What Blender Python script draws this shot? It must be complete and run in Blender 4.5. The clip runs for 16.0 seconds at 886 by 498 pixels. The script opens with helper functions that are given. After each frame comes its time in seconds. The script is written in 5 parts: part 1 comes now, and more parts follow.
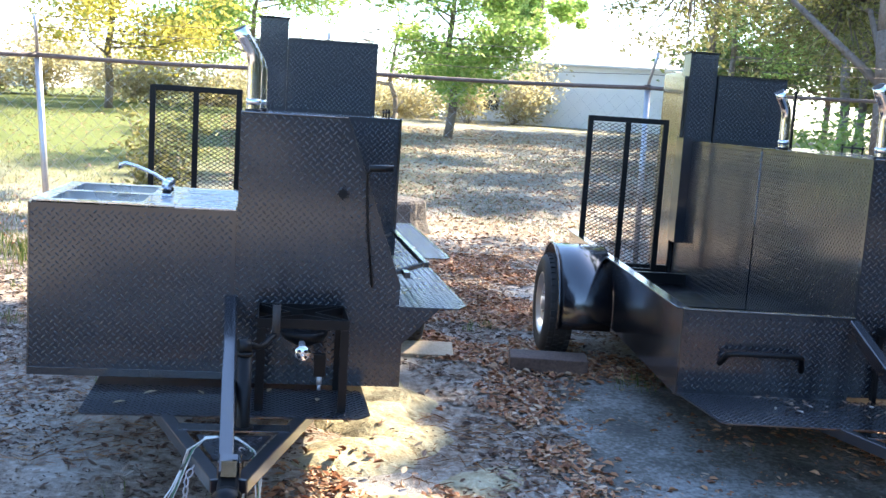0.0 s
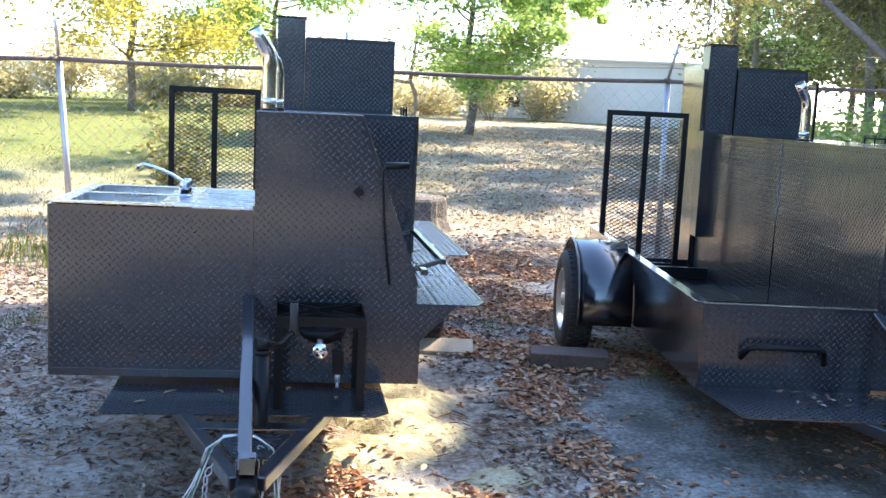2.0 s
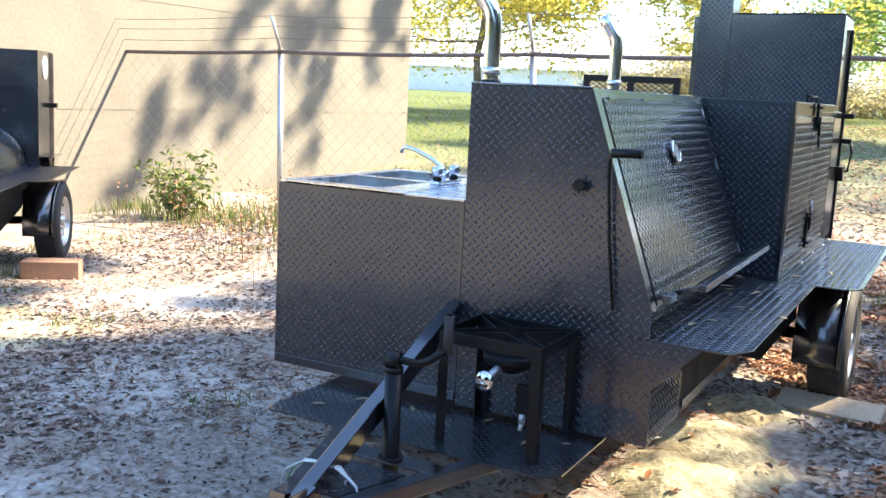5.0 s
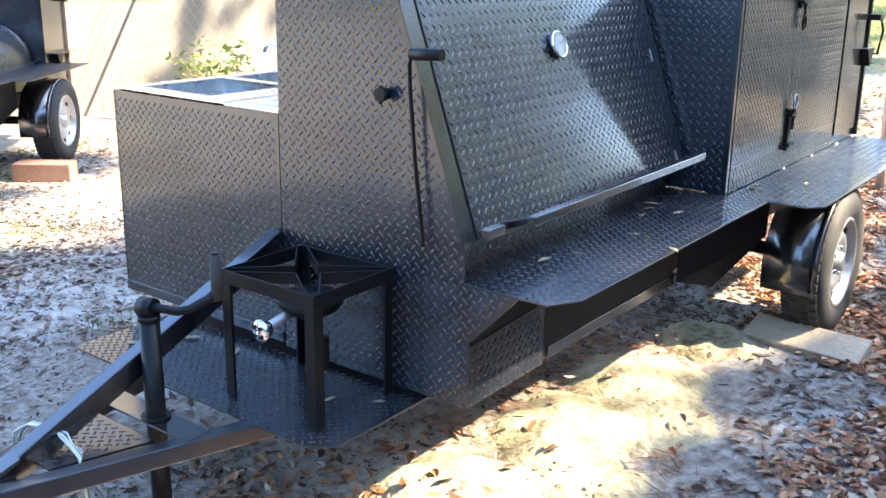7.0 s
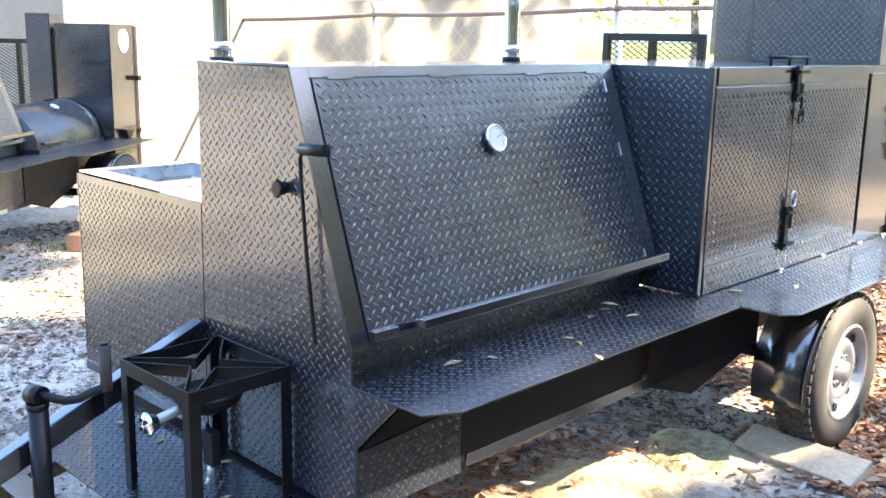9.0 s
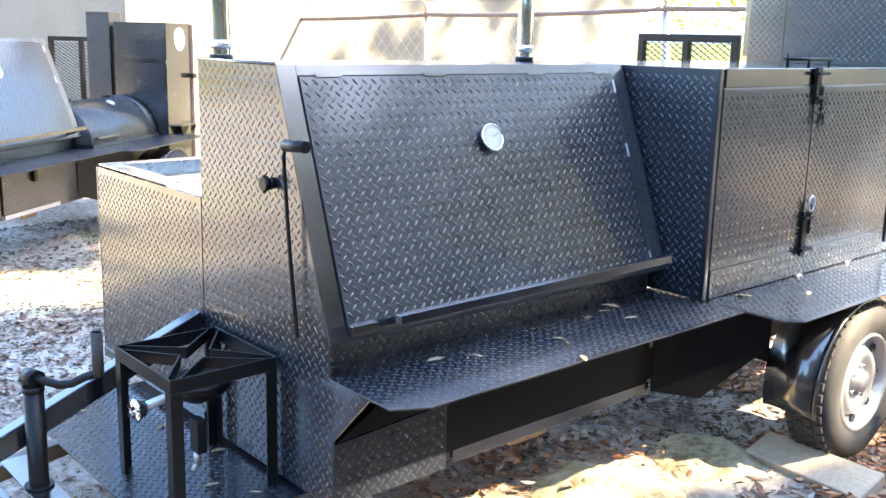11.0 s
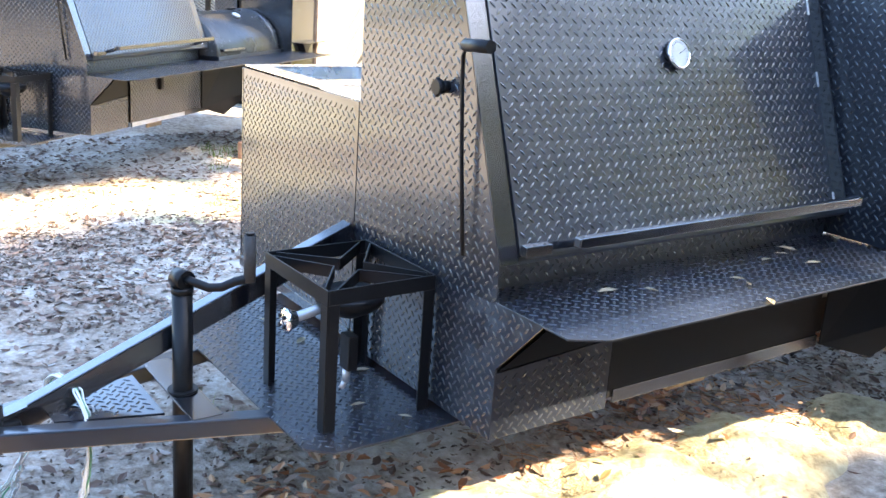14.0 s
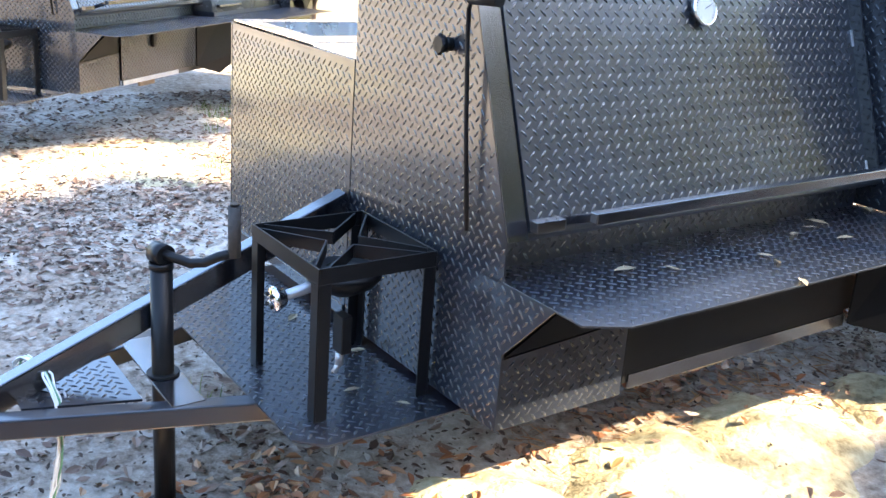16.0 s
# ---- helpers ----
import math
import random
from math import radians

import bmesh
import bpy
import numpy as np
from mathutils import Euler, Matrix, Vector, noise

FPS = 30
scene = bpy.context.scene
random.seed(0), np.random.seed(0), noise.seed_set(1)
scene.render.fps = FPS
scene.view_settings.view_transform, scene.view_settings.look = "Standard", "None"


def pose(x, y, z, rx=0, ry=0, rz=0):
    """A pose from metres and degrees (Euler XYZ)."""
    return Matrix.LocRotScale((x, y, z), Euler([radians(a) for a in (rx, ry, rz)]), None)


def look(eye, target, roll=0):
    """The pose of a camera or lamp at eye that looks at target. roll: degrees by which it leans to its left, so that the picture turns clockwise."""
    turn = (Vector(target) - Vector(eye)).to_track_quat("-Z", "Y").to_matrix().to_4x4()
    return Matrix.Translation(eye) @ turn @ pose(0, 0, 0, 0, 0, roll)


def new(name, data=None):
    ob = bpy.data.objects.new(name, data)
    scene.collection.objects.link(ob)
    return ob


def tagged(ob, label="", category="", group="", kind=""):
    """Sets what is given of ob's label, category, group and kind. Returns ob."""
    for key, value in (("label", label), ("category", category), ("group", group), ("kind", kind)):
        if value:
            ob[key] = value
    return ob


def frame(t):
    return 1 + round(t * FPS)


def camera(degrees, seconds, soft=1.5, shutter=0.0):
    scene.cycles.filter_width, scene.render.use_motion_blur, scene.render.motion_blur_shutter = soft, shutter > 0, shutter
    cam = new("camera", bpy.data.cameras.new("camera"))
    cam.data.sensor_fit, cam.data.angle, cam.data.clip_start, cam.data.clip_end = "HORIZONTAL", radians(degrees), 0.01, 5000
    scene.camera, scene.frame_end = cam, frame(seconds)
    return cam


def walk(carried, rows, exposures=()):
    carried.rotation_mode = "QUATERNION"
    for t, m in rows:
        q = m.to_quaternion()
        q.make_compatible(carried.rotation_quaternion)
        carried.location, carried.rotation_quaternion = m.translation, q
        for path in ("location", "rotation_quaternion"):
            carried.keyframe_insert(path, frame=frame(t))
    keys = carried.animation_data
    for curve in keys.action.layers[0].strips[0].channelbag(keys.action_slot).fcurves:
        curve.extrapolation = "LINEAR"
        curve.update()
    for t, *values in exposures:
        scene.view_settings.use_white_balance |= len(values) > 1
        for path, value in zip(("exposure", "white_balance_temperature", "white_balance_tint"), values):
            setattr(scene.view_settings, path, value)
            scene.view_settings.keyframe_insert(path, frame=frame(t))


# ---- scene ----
cam = camera(48.0, 16.0, soft=1.5)
PATH = [
    (0, (-0.442, -4.389, 1.545), (-0.172, -2.426, 1.276), 3.7),
    (0.5, (-0.435, -4.39, 1.547), (-0.166, -2.427, 1.276), 2.5),
    (1, (-0.451, -4.402, 1.544), (-0.196, -2.437, 1.272), 3.0),
    (1.5, (-0.45, -4.391, 1.541), (-0.213, -2.422, 1.276), 3.1),
    (2, (-0.411, -4.388, 1.541), (-0.188, -2.42, 1.265), 2.8),
    (2.5, (-0.219, -4.32, 1.531), (-0.098, -2.346, 1.235), 1.7),
    (3, (0.018, -4.175, 1.537), (-0.104, -2.196, 1.278), 2.1),
    (3.5, (0.126, -3.916, 1.504), (-0.157, -1.956, 1.222), 4.7),
    (4, (0.31, -3.702, 1.509), (-0.22, -1.796, 1.213), 2.0),
    (4.2, (0.461, -3.611, 1.455), (-0.199, -1.742, 1.189), 2.4),
    (6.3, (1.426, -2.42, 1.466), (0.221, -0.89, 1.013), 2.6),
    (6.5, (1.449, -2.32, 1.452), (0.222, -0.814, 0.975), 2.8),
    (7, (1.556, -2.083, 1.524), (0.362, -0.577, 0.97), 0.8),
    (7.5, (1.706, -1.885, 1.542), (0.516, -0.371, 1.004), 3.8),
    (8, (1.854, -1.72, 1.547), (0.549, -0.286, 1.056), 1.9),
    (8.5, (1.838, -1.691, 1.577), (0.47, -0.297, 1.145), 1.2),
    (9, (1.934, -1.577, 1.579), (0.534, -0.211, 1.164), 1.1),
    (9.5, (2.082, -1.45, 1.564), (0.635, -0.135, 1.143), 1.7),
    (10, (2.117, -1.401, 1.601), (0.607, -0.164, 1.165), 0.8),
    (10.2, (2.123, -1.403, 1.592), (0.608, -0.161, 1.189), 0.8),
    (12.3, (2.094, -1.409, 1.572), (0.621, -0.138, 1.11), 3.0),
    (12.5, (2.076, -1.408, 1.56), (0.583, -0.166, 1.081), 3.1),
    (13, (2.036, -1.429, 1.532), (0.523, -0.223, 1.026), 2.8),
    (13.5, (2.011, -1.422, 1.529), (0.486, -0.241, 0.998), 2.6),
    (14, (1.831, -1.461, 1.463), (0.251, -0.361, 0.921), 4.0),
    (14.5, (1.712, -1.488, 1.446), (0.139, -0.394, 0.872), 3.7),
    (15, (1.669, -1.512, 1.436), (0.145, -0.361, 0.842), 5.0),
    (15.5, (1.664, -1.426, 1.429), (0.139, -0.285, 0.82), 3.5),
    (16, (1.646, -1.332, 1.434), (0.085, -0.246, 0.815), 4.3),
]
EXPOSURES = [(0.0, 2.38, 6150, 10), (2.5, 2.36, 6300, 10), (4.2, 2.16, 6250, 10), (6.3, 2.68, 6200, 10), (8.5, 3.32, 6450, 10), (12.3, 3.5, 6650, 10), (16.0, 3.36, 6700, 10)]
walk(cam, [(t, look(eye, target, roll)) for t, eye, target, roll in PATH], EXPOSURES)

# ---- world, sun, exposure ----
SUN_AZ, SUN_EL = radians(55), radians(41)   # from +y towards +x
world = bpy.data.worlds.new("sky")
scene.world = world
world.use_nodes = True
wn = world.node_tree
sky = wn.nodes.new("ShaderNodeTexSky")
sky.sky_type = "NISHITA"
sky.sun_disc = False
sky.sun_elevation = SUN_EL
sky.sun_rotation = SUN_AZ
sky.dust_density = 0.7
sky.ozone_density = 3.2
wn.links.new(sky.outputs[0], wn.nodes["Background"].inputs[0])
wn.nodes["Background"].inputs[1].default_value = 0.15
sun = new("sun", bpy.data.lights.new("sun", "SUN"))
sun.data.energy, sun.data.angle, sun.data.color = 5.0, radians(0.55), (1.0, 0.84, 0.61)
sun_dir = Vector((math.sin(SUN_AZ) * math.cos(SUN_EL), math.cos(SUN_AZ) * math.cos(SUN_EL), math.sin(SUN_EL)))
sun.matrix_world = look(sun_dir * 50, (0, 0, 0))

# ---- materials ----


def node(nt, kind, **inputs):
    n = nt.nodes.new("ShaderNode" + kind)
    for key, value in inputs.items():
        n.inputs[key.replace("_", " ")].default_value = value
    return n


def coords(nt, scale=1.0):
    tc = nt.nodes.new("ShaderNodeTexCoord")
    mp = nt.nodes.new("ShaderNodeMapping")
    mp.inputs["Scale"].default_value = (scale, scale, scale) if not isinstance(scale, tuple) else scale
    nt.links.new(tc.outputs["Object"], mp.inputs[0])
    return mp.outputs[0]


def ramp(nt, source, stops):
    r = nt.nodes.new("ShaderNodeValToRGB")
    els = r.color_ramp.elements
    while len(els) < len(stops):
        els.new(0.5)
    for e, (pos, col) in zip(els, stops):
        e.position, e.color = pos, (*col, 1)
    nt.links.new(source, r.inputs[0])
    return r.outputs[0]


def noisy(name, stops, scale=6.0, rough=(0.4, 0.6), metal=0.0, bump=0.1, fine=80.0, specular=0.5, distance=0.004, coarse_mix=0.5, detail=6.0, coat=0.0):
    """A surface with colour varied at two scales, roughness varied by stains, and fine relief."""
    m = bpy.data.materials.new(name)
    m.use_nodes = True
    nt = m.node_tree
    b = nt.nodes["Principled BSDF"]
    v = coords(nt)
    n1 = node(nt, "TexNoise", Scale=scale, Detail=detail, Roughness=0.6)
    n2 = node(nt, "TexNoise", Scale=fine, Detail=4.0, Roughness=0.65)
    nt.links.new(v, n1.inputs["Vector"])
    nt.links.new(v, n2.inputs["Vector"])
    mix = nt.nodes.new("ShaderNodeMix")
    mix.inputs[0].default_value = coarse_mix
    nt.links.new(n1.outputs[0], mix.inputs[2])
    nt.links.new(n2.outputs[0], mix.inputs[3])
    nt.links.new(ramp(nt, mix.outputs[0], stops), b.inputs["Base Color"])
    mr = nt.nodes.new("ShaderNodeMapRange")
    mr.inputs[1].default_value, mr.inputs[2].default_value = 0.3, 0.7
    mr.inputs[3].default_value, mr.inputs[4].default_value = rough
    nt.links.new(n1.outputs[0], mr.inputs[0])
    nt.links.new(mr.outputs[0], b.inputs["Roughness"])
    b.inputs["Metallic"].default_value = metal
    b.inputs["Specular IOR Level"].default_value = specular
    b.inputs["Coat Weight"].default_value = coat
    b.inputs["Coat Roughness"].default_value = 0.11
    if bump:
        bp = node(nt, "Bump", Strength=bump, Distance=distance)
        nt.links.new(n2.outputs[0], bp.inputs["Height"])
        nt.links.new(bp.outputs[0], b.inputs["Normal"])
    return m


def by_island(name, stops, rough=0.7, specular=0.3, translucent=0.0):
    """Colour by piece, for leaves and litter."""
    m = bpy.data.materials.new(name)
    m.use_nodes = True
    nt = m.node_tree
    b = nt.nodes["Principled BSDF"]
    g = nt.nodes.new("ShaderNodeNewGeometry")
    col = ramp(nt, g.outputs["Random Per Island"], stops)
    nt.links.new(col, b.inputs["Base Color"])
    b.inputs["Roughness"].default_value = rough
    b.inputs["Specular IOR Level"].default_value = specular
    if translucent:
        t = nt.nodes.new("ShaderNodeBsdfTranslucent")
        nt.links.new(col, t.inputs[0])
        mx = nt.nodes.new("ShaderNodeMixShader")
        mx.inputs[0].default_value = translucent
        nt.links.new(b.outputs[0], mx.inputs[1])
        nt.links.new(t.outputs[0], mx.inputs[2])
        nt.links.new(mx.outputs[0], nt.nodes["Material Output"].inputs[0])
    return m


BLACK = noisy("black_paint", [(0.3, (0.005, 0.005, 0.006)), (0.7, (0.010, 0.010, 0.010))], 5, (0.30, 0.46), bump=0.06, fine=260, distance=0.001, specular=0.22)
PLATE = noisy("black_tread_paint", [(0.3, (0.0065, 0.0082, 0.0130)), (0.7, (0.0100, 0.0125, 0.0190))], 4, (0.34, 0.46), bump=0.04, fine=220, distance=0.001, specular=0.5, coat=1.0)
# base lighter than the plate's: the lugs' glints are put into their colour
LUGM = noisy("glint_lug_paint", [(0.3, (0.012, 0.014, 0.019)), (0.7, (0.024, 0.027, 0.034))], 30, (0.16, 0.26), bump=0, specular=0.8)
SMOOTH = noisy("black_gloss_paint", [(0.3, (0.006, 0.006, 0.008)), (0.7, (0.010, 0.010, 0.012))], 5, (0.16, 0.28), bump=0.03, fine=150, distance=0.001, specular=1.0, coat=1.0)
STEEL = noisy("stainless", [(0.3, (0.62, 0.63, 0.65)), (0.7, (0.74, 0.75, 0.77))], 8, (0.2, 0.34), metal=1.0, bump=0.03, fine=300, distance=0.0006)
CHROME = noisy("chrome", [(0.3, (0.75, 0.75, 0.76)), (0.7, (0.86, 0.86, 0.87))], 8, (0.10, 0.22), metal=1.0, bump=0)
GALV = noisy("galvanised", [(0.3, (0.42, 0.43, 0.44)), (0.7, (0.6, 0.61, 0.62))], 14, (0.4, 0.55), metal=0.8, bump=0.05)
RUSTY = noisy("weathered_pipe", [(0.3, (0.10, 0.07, 0.055)), (0.7, (0.24, 0.20, 0.18))], 9, (0.55, 0.8), metal=0.4)
WHITE_DIAL = noisy("dial_white", [(0.3, (0.42, 0.42, 0.38)), (0.7, (0.55, 0.55, 0.50))], 20, (0.3, 0.4), bump=0)
RUBBER = noisy("rubber", [(0.3, (0.018, 0.018, 0.018)), (0.7, (0.05, 0.046, 0.042))], 12, (0.65, 0.85), bump=0.2, fine=120)
RIM = noisy("silver_rim", [(0.3, (0.5, 0.51, 0.53)), (0.7, (0.62, 0.63, 0.64))], 10, (0.3, 0.45), metal=0.85, bump=0.02)
BOARD = noisy("old_timber", [(0.3, (0.17, 0.115, 0.075)), (0.7, (0.40, 0.30, 0.21))], 7, (0.7, 0.9), bump=0.5, fine=60)

# ---- mesh helpers ----


def box(bm, x0, x1, y0, y1, z0, z1, bevel=0.0):
    vs = [bm.verts.new((x, y, z)) for x in (x0, x1) for y in (y0, y1) for z in (z0, z1)]
    fs = [bm.faces.new([vs[i] for i in f]) for f in ((0, 1, 3, 2), (4, 6, 7, 5), (0, 4, 5, 1), (2, 3, 7, 6), (0, 2, 6, 4), (1, 5, 7, 3))]
    if bevel:
        es = list({e for f in fs for e in f.edges})
        bmesh.ops.bevel(bm, geom=es, offset=bevel, segments=2, affect="EDGES", profile=0.5)
    return bm


def prism(bm, pts, axis, a0, a1, bevel=0.0):
    """A flat outline of two coordinates, drawn out along the third axis."""
    def at(p, a):
        return {"x": (a, p[0], p[1]), "y": (p[0], a, p[1]), "z": (p[0], p[1], a)}[axis]
    lo, hi = [bm.verts.new(at(p, a0)) for p in pts], [bm.verts.new(at(p, a1)) for p in pts]
    fs = [bm.faces.new(lo), bm.faces.new(hi[::-1])]
    for i in range(len(pts)):
        j = (i + 1) % len(pts)
        fs.append(bm.faces.new((lo[j], lo[i], hi[i], hi[j])))
    bmesh.ops.recalc_face_normals(bm, faces=fs)
    if bevel:
        bmesh.ops.bevel(bm, geom=list({e for f in fs for e in f.edges}), offset=bevel, segments=2, affect="EDGES", profile=0.5)
    return bm


def rod(bm, p0, p1, r, seg=12, r1=None, square=False):
    """A round or square bar between two places."""
    p0, p1 = Vector(p0), Vector(p1)
    d = p1 - p0
    q = d.to_track_quat("Z", "Y").to_matrix().to_4x4()
    m = Matrix.Translation((p0 + p1) / 2) @ q
    if square:
        w, h = r if isinstance(r, tuple) else (r, r)
        got = bmesh.ops.create_cube(bm, size=1, matrix=m @ Matrix.Diagonal((w, h, d.length, 1)))
        es = list({e for v in got["verts"] for e in v.link_edges})
        bmesh.ops.bevel(bm, geom=es, offset=min(w, h) * 0.1, segments=2, affect="EDGES", profile=0.5)
    else:
        got = bmesh.ops.create_cone(bm, cap_ends=True, segments=seg, radius1=r, radius2=r if r1 is None else r1, depth=d.length, matrix=m)
        for f in {f for v in got["verts"] for f in v.link_faces}:
            f.smooth = len(f.verts) == 4
    return bm


def pipe(bm, pts, r, seg=12):
    """A round pipe along a line of places, with a ring at each, smooth."""
    pts = [Vector(p) for p in pts]
    rings = []
    up = Vector((0.31, 0.2, 0.93))
    for i, p in enumerate(pts):
        d = (pts[min(i + 1, len(pts) - 1)] - pts[max(i - 1, 0)]).normalized()
        a = d.cross(up).normalized()
        b = d.cross(a)
        rings.append([bm.verts.new(p + r * (math.cos(k) * a + math.sin(k) * b)) for k in [2 * math.pi * j / seg for j in range(seg)]])
    for r0, r1 in zip(rings, rings[1:]):
        for j in range(seg):
            bm.faces.new((r0[j], r0[(j + 1) % seg], r1[(j + 1) % seg], r1[j])).smooth = True
    bm.faces.new(rings[0][::-1])
    bm.faces.new(rings[-1])
    return bm


def ring(bm, centre, axis, prof, seg=28):
    """A turned shape: profile points (radius, distance along the axis) round an axis through the centre."""
    centre, axis = Vector(centre), Vector(axis).normalized()
    a = axis.orthogonal().normalized()
    b = axis.cross(a)
    rows = [[bm.verts.new(centre + axis * h + max(r, 1e-4) * (math.cos(k) * a + math.sin(k) * b)) for k in [2 * math.pi * j / seg for j in range(seg)]] for r, h in prof]
    for r0, r1 in zip(rows, rows[1:]):
        for j in range(seg):
            bm.faces.new((r0[j], r0[(j + 1) % seg], r1[(j + 1) % seg], r1[j])).smooth = True
    bmesh.ops.recalc_face_normals(bm, faces=bm.faces[:])
    return bm


SHEAR = Matrix.Identity(4)


def mesh_of(name, bm, material):
    me = bpy.data.meshes.new(name)
    bm.transform(SHEAR)
    bm.to_mesh(me)
    bm.free()
    me.materials.append(material)
    return me


def part(name, bm, material, parent, label=""):
    ob = new(name, mesh_of(name, bm, material))
    ob.parent = parent
    return tagged(ob, label)


def thing(name, label, category, m=None, group="", kind=""):
    ob = new(name)
    ob.empty_display_size = 0.2
    if m is not None:
        ob.matrix_world = m
    return tagged(ob, label, category, group, kind)


def inside(poly, x, y):
    c = False
    for (x0, y0), (x1, y1) in zip(poly, poly[1:] + poly[:1]):
        if (y0 > y) != (y1 > y) and x < (x1 - x0) * (y - y0) / (y1 - y0) + x0:
            c = not c
    return c


LUG = (0.0135, 0.0041, 0.0026)


def lugs(parent, origin, u, v, poly, pitch=0.0345, label="", name="raised_lug_pattern"):
    """The raised lugs of tread plate on the plane origin + a u + b v, within an outline in (a, b): two square grids, one leaning each way."""
    o, u, v = Vector(origin), Vector(u).normalized(), Vector(v).normalized()
    n = u.cross(v)
    a0, a1 = min(p[0] for p in poly), max(p[0] for p in poly)
    b0, b1 = min(p[1] for p in poly), max(p[1] for p in poly)
    verts, faces = [], []
    hl, hw, hh = LUG
    for i in range(2 * int((a1 - a0) / pitch) + 2):
        for j in range(i % 2, 2 * int((b1 - b0) / pitch) + 2, 2):
            a, b = a0 + (i + 0.6) * pitch / 2, b0 + (j + 0.6) * pitch / 2
            e = hl * 0.75
            if not (inside(poly, a - e, b - e) and inside(poly, a + e, b + e) and inside(poly, a - e, b + e) and inside(poly, a + e, b - e)):
                continue
            s = 0.7071 if i % 2 else -0.7071
            c = o + a * u + b * v
            du, dv = 0.7071 * u + s * v, -s * u + 0.7071 * v
            k = len(verts)
            verts += [c - hl * du, c - 0.55 * hl * du - 0.85 * hw * dv, c - hw * dv, c + 0.55 * hl * du - 0.85 * hw * dv, c + hl * du, c + 0.55 * hl * du + 0.85 * hw * dv, c + hw * dv, c - 0.55 * hl * du + 0.85 * hw * dv,
                      c - 0.62 * hl * du + 0.8 * hh * n, c + hh * n, c + 0.62 * hl * du + 0.8 * hh * n]
            faces += [(k, k + 1, k + 8), (k + 1, k + 2, k + 9, k + 8), (k + 2, k + 3, k + 10, k + 9), (k + 3, k + 4, k + 10),
                      (k + 4, k + 5, k + 10), (k + 5, k + 6, k + 9, k + 10), (k + 6, k + 7, k + 8, k + 9), (k + 7, k, k + 8)]
    me = bpy.data.meshes.new(name)
    me.from_pydata([SHEAR @ p for p in verts], [], faces)
    me.polygons.foreach_set("use_smooth", [True] * len(faces))
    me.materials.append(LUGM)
    ob = new(name, me)
    ob.parent = parent
    return tagged(ob, label, kind="stuff")


def rect(a0, a1, b0, b1):
    return [(a0, b0), (a1, b0), (a1, b1), (a0, b1)]

# ---- smoker trailers ----
B = bmesh.new


def wheel(parent, x_out, y, z, r, inward, width=0.19):
    """Trailer wheel with its outer side at x_out; inward is -1 where the trailer lies towards -x."""
    hub = Vector((x_out, y, z))
    ax = (-inward, 0, 0)
    w = part("wheel", ring(B(), hub, ax, [(0.02, -width * 0.5), (r * 0.60, -width), (r * 0.64, -width), (r * 0.64, -0.012), (r * 0.60, -0.004)]), RUBBER, parent)
    prof = [(r * 0.62, -0.012), (r * 0.70, 0.004), (r * 0.85, 0.006), (r * 0.95, -0.008), (r * 0.995, -0.035), (r, -width / 2), (r * 0.995, -width + 0.035), (r * 0.93, -width + 0.005), (r * 0.62, -width)]
    part("tyre", ring(B(), hub, ax, prof, 40), RUBBER, w, "black tyre with a worn tread")
    bm = B()
    for k in range(44):
        for off, sh in ((0.2, 0), (0.42, 0.5), (0.63, 0), (0.84, 0.5)):
            a = 2 * math.pi * (k + sh) / 44
            c = hub + Vector((inward * width * off, r * math.cos(a), r * math.sin(a)))
            m = Matrix.Translation(c) @ Matrix.Rotation(a - math.pi / 2, 4, "X")
            bmesh.ops.create_cube(bm, size=1, matrix=m @ Matrix.Diagonal((width * 0.15, 2 * math.pi * r / 44 * 0.62, 0.012, 1)))
    tagged(part("tread_block_pattern", bm, RUBBER, w), kind="stuff")
    part("rim", ring(B(), hub, ax, [(r * 0.63, -0.008), (r * 0.60, -0.002), (r * 0.575, -0.012), (r * 0.55, -0.045), (r * 0.45, -0.05), (r * 0.40, -0.03), (r * 0.30, -0.028), (r * 0.24, -0.045), (r * 0.14, -0.045), (r * 0.13, -0.01), (0.001, -0.008)], 36), RIM, w, "silver steel rim")
    # dark plugs on the uncut rim stand for the shade in its holes
    for k in range(8):
        a = 2 * math.pi * k / 8
        c = hub + Vector((inward * 0.05, r * 0.50 * math.cos(a), r * 0.50 * math.sin(a)))
        part("rim_hole", rod(B(), c, c + Vector((-inward * 0.012, 0, 0)), r * 0.055, 10), RUBBER, w)
    for k in range(5):
        a = 2 * math.pi * k / 5
        c = hub + Vector((inward * 0.045, r * 0.19 * math.cos(a), r * 0.19 * math.sin(a)))
        part("wheel_nut", rod(B(), c, c + Vector((-inward * 0.02, 0, 0)), 0.010, 6), CHROME, w)
    return w


def fender(T, x0, x1, fy, fz, R1=0.345):
    pts = [(math.cos(a), math.sin(a)) for a in [radians(176 - 190 * k / 22) for k in range(23)]]
    R0 = R1 - 0.005
    prof = [(fy - R1 * c * 1.02, fz + R1 * s * 0.95) for c, s in pts] + [(fy - R0 * c * 1.02, fz + R0 * s * 0.95) for c, s in reversed(pts)]
    bm = prism(B(), prof, "x", x0, x1)
    for face in bm.faces:
        face.smooth = len(face.verts) == 4
    f = part("fender", bm, SMOOTH, T, "rounded black steel fender")
    lip = [(fy - (R1 + 0.003) * c * 1.02, fz + (R1 + 0.003) * s * 0.95) for c, s in pts]
    xo = x1 if x1 > 0 else x0
    part("fender_lip", pipe(B(), [(xo, y, z) for y, z in lip], 0.009, 8), SMOOTH, f)


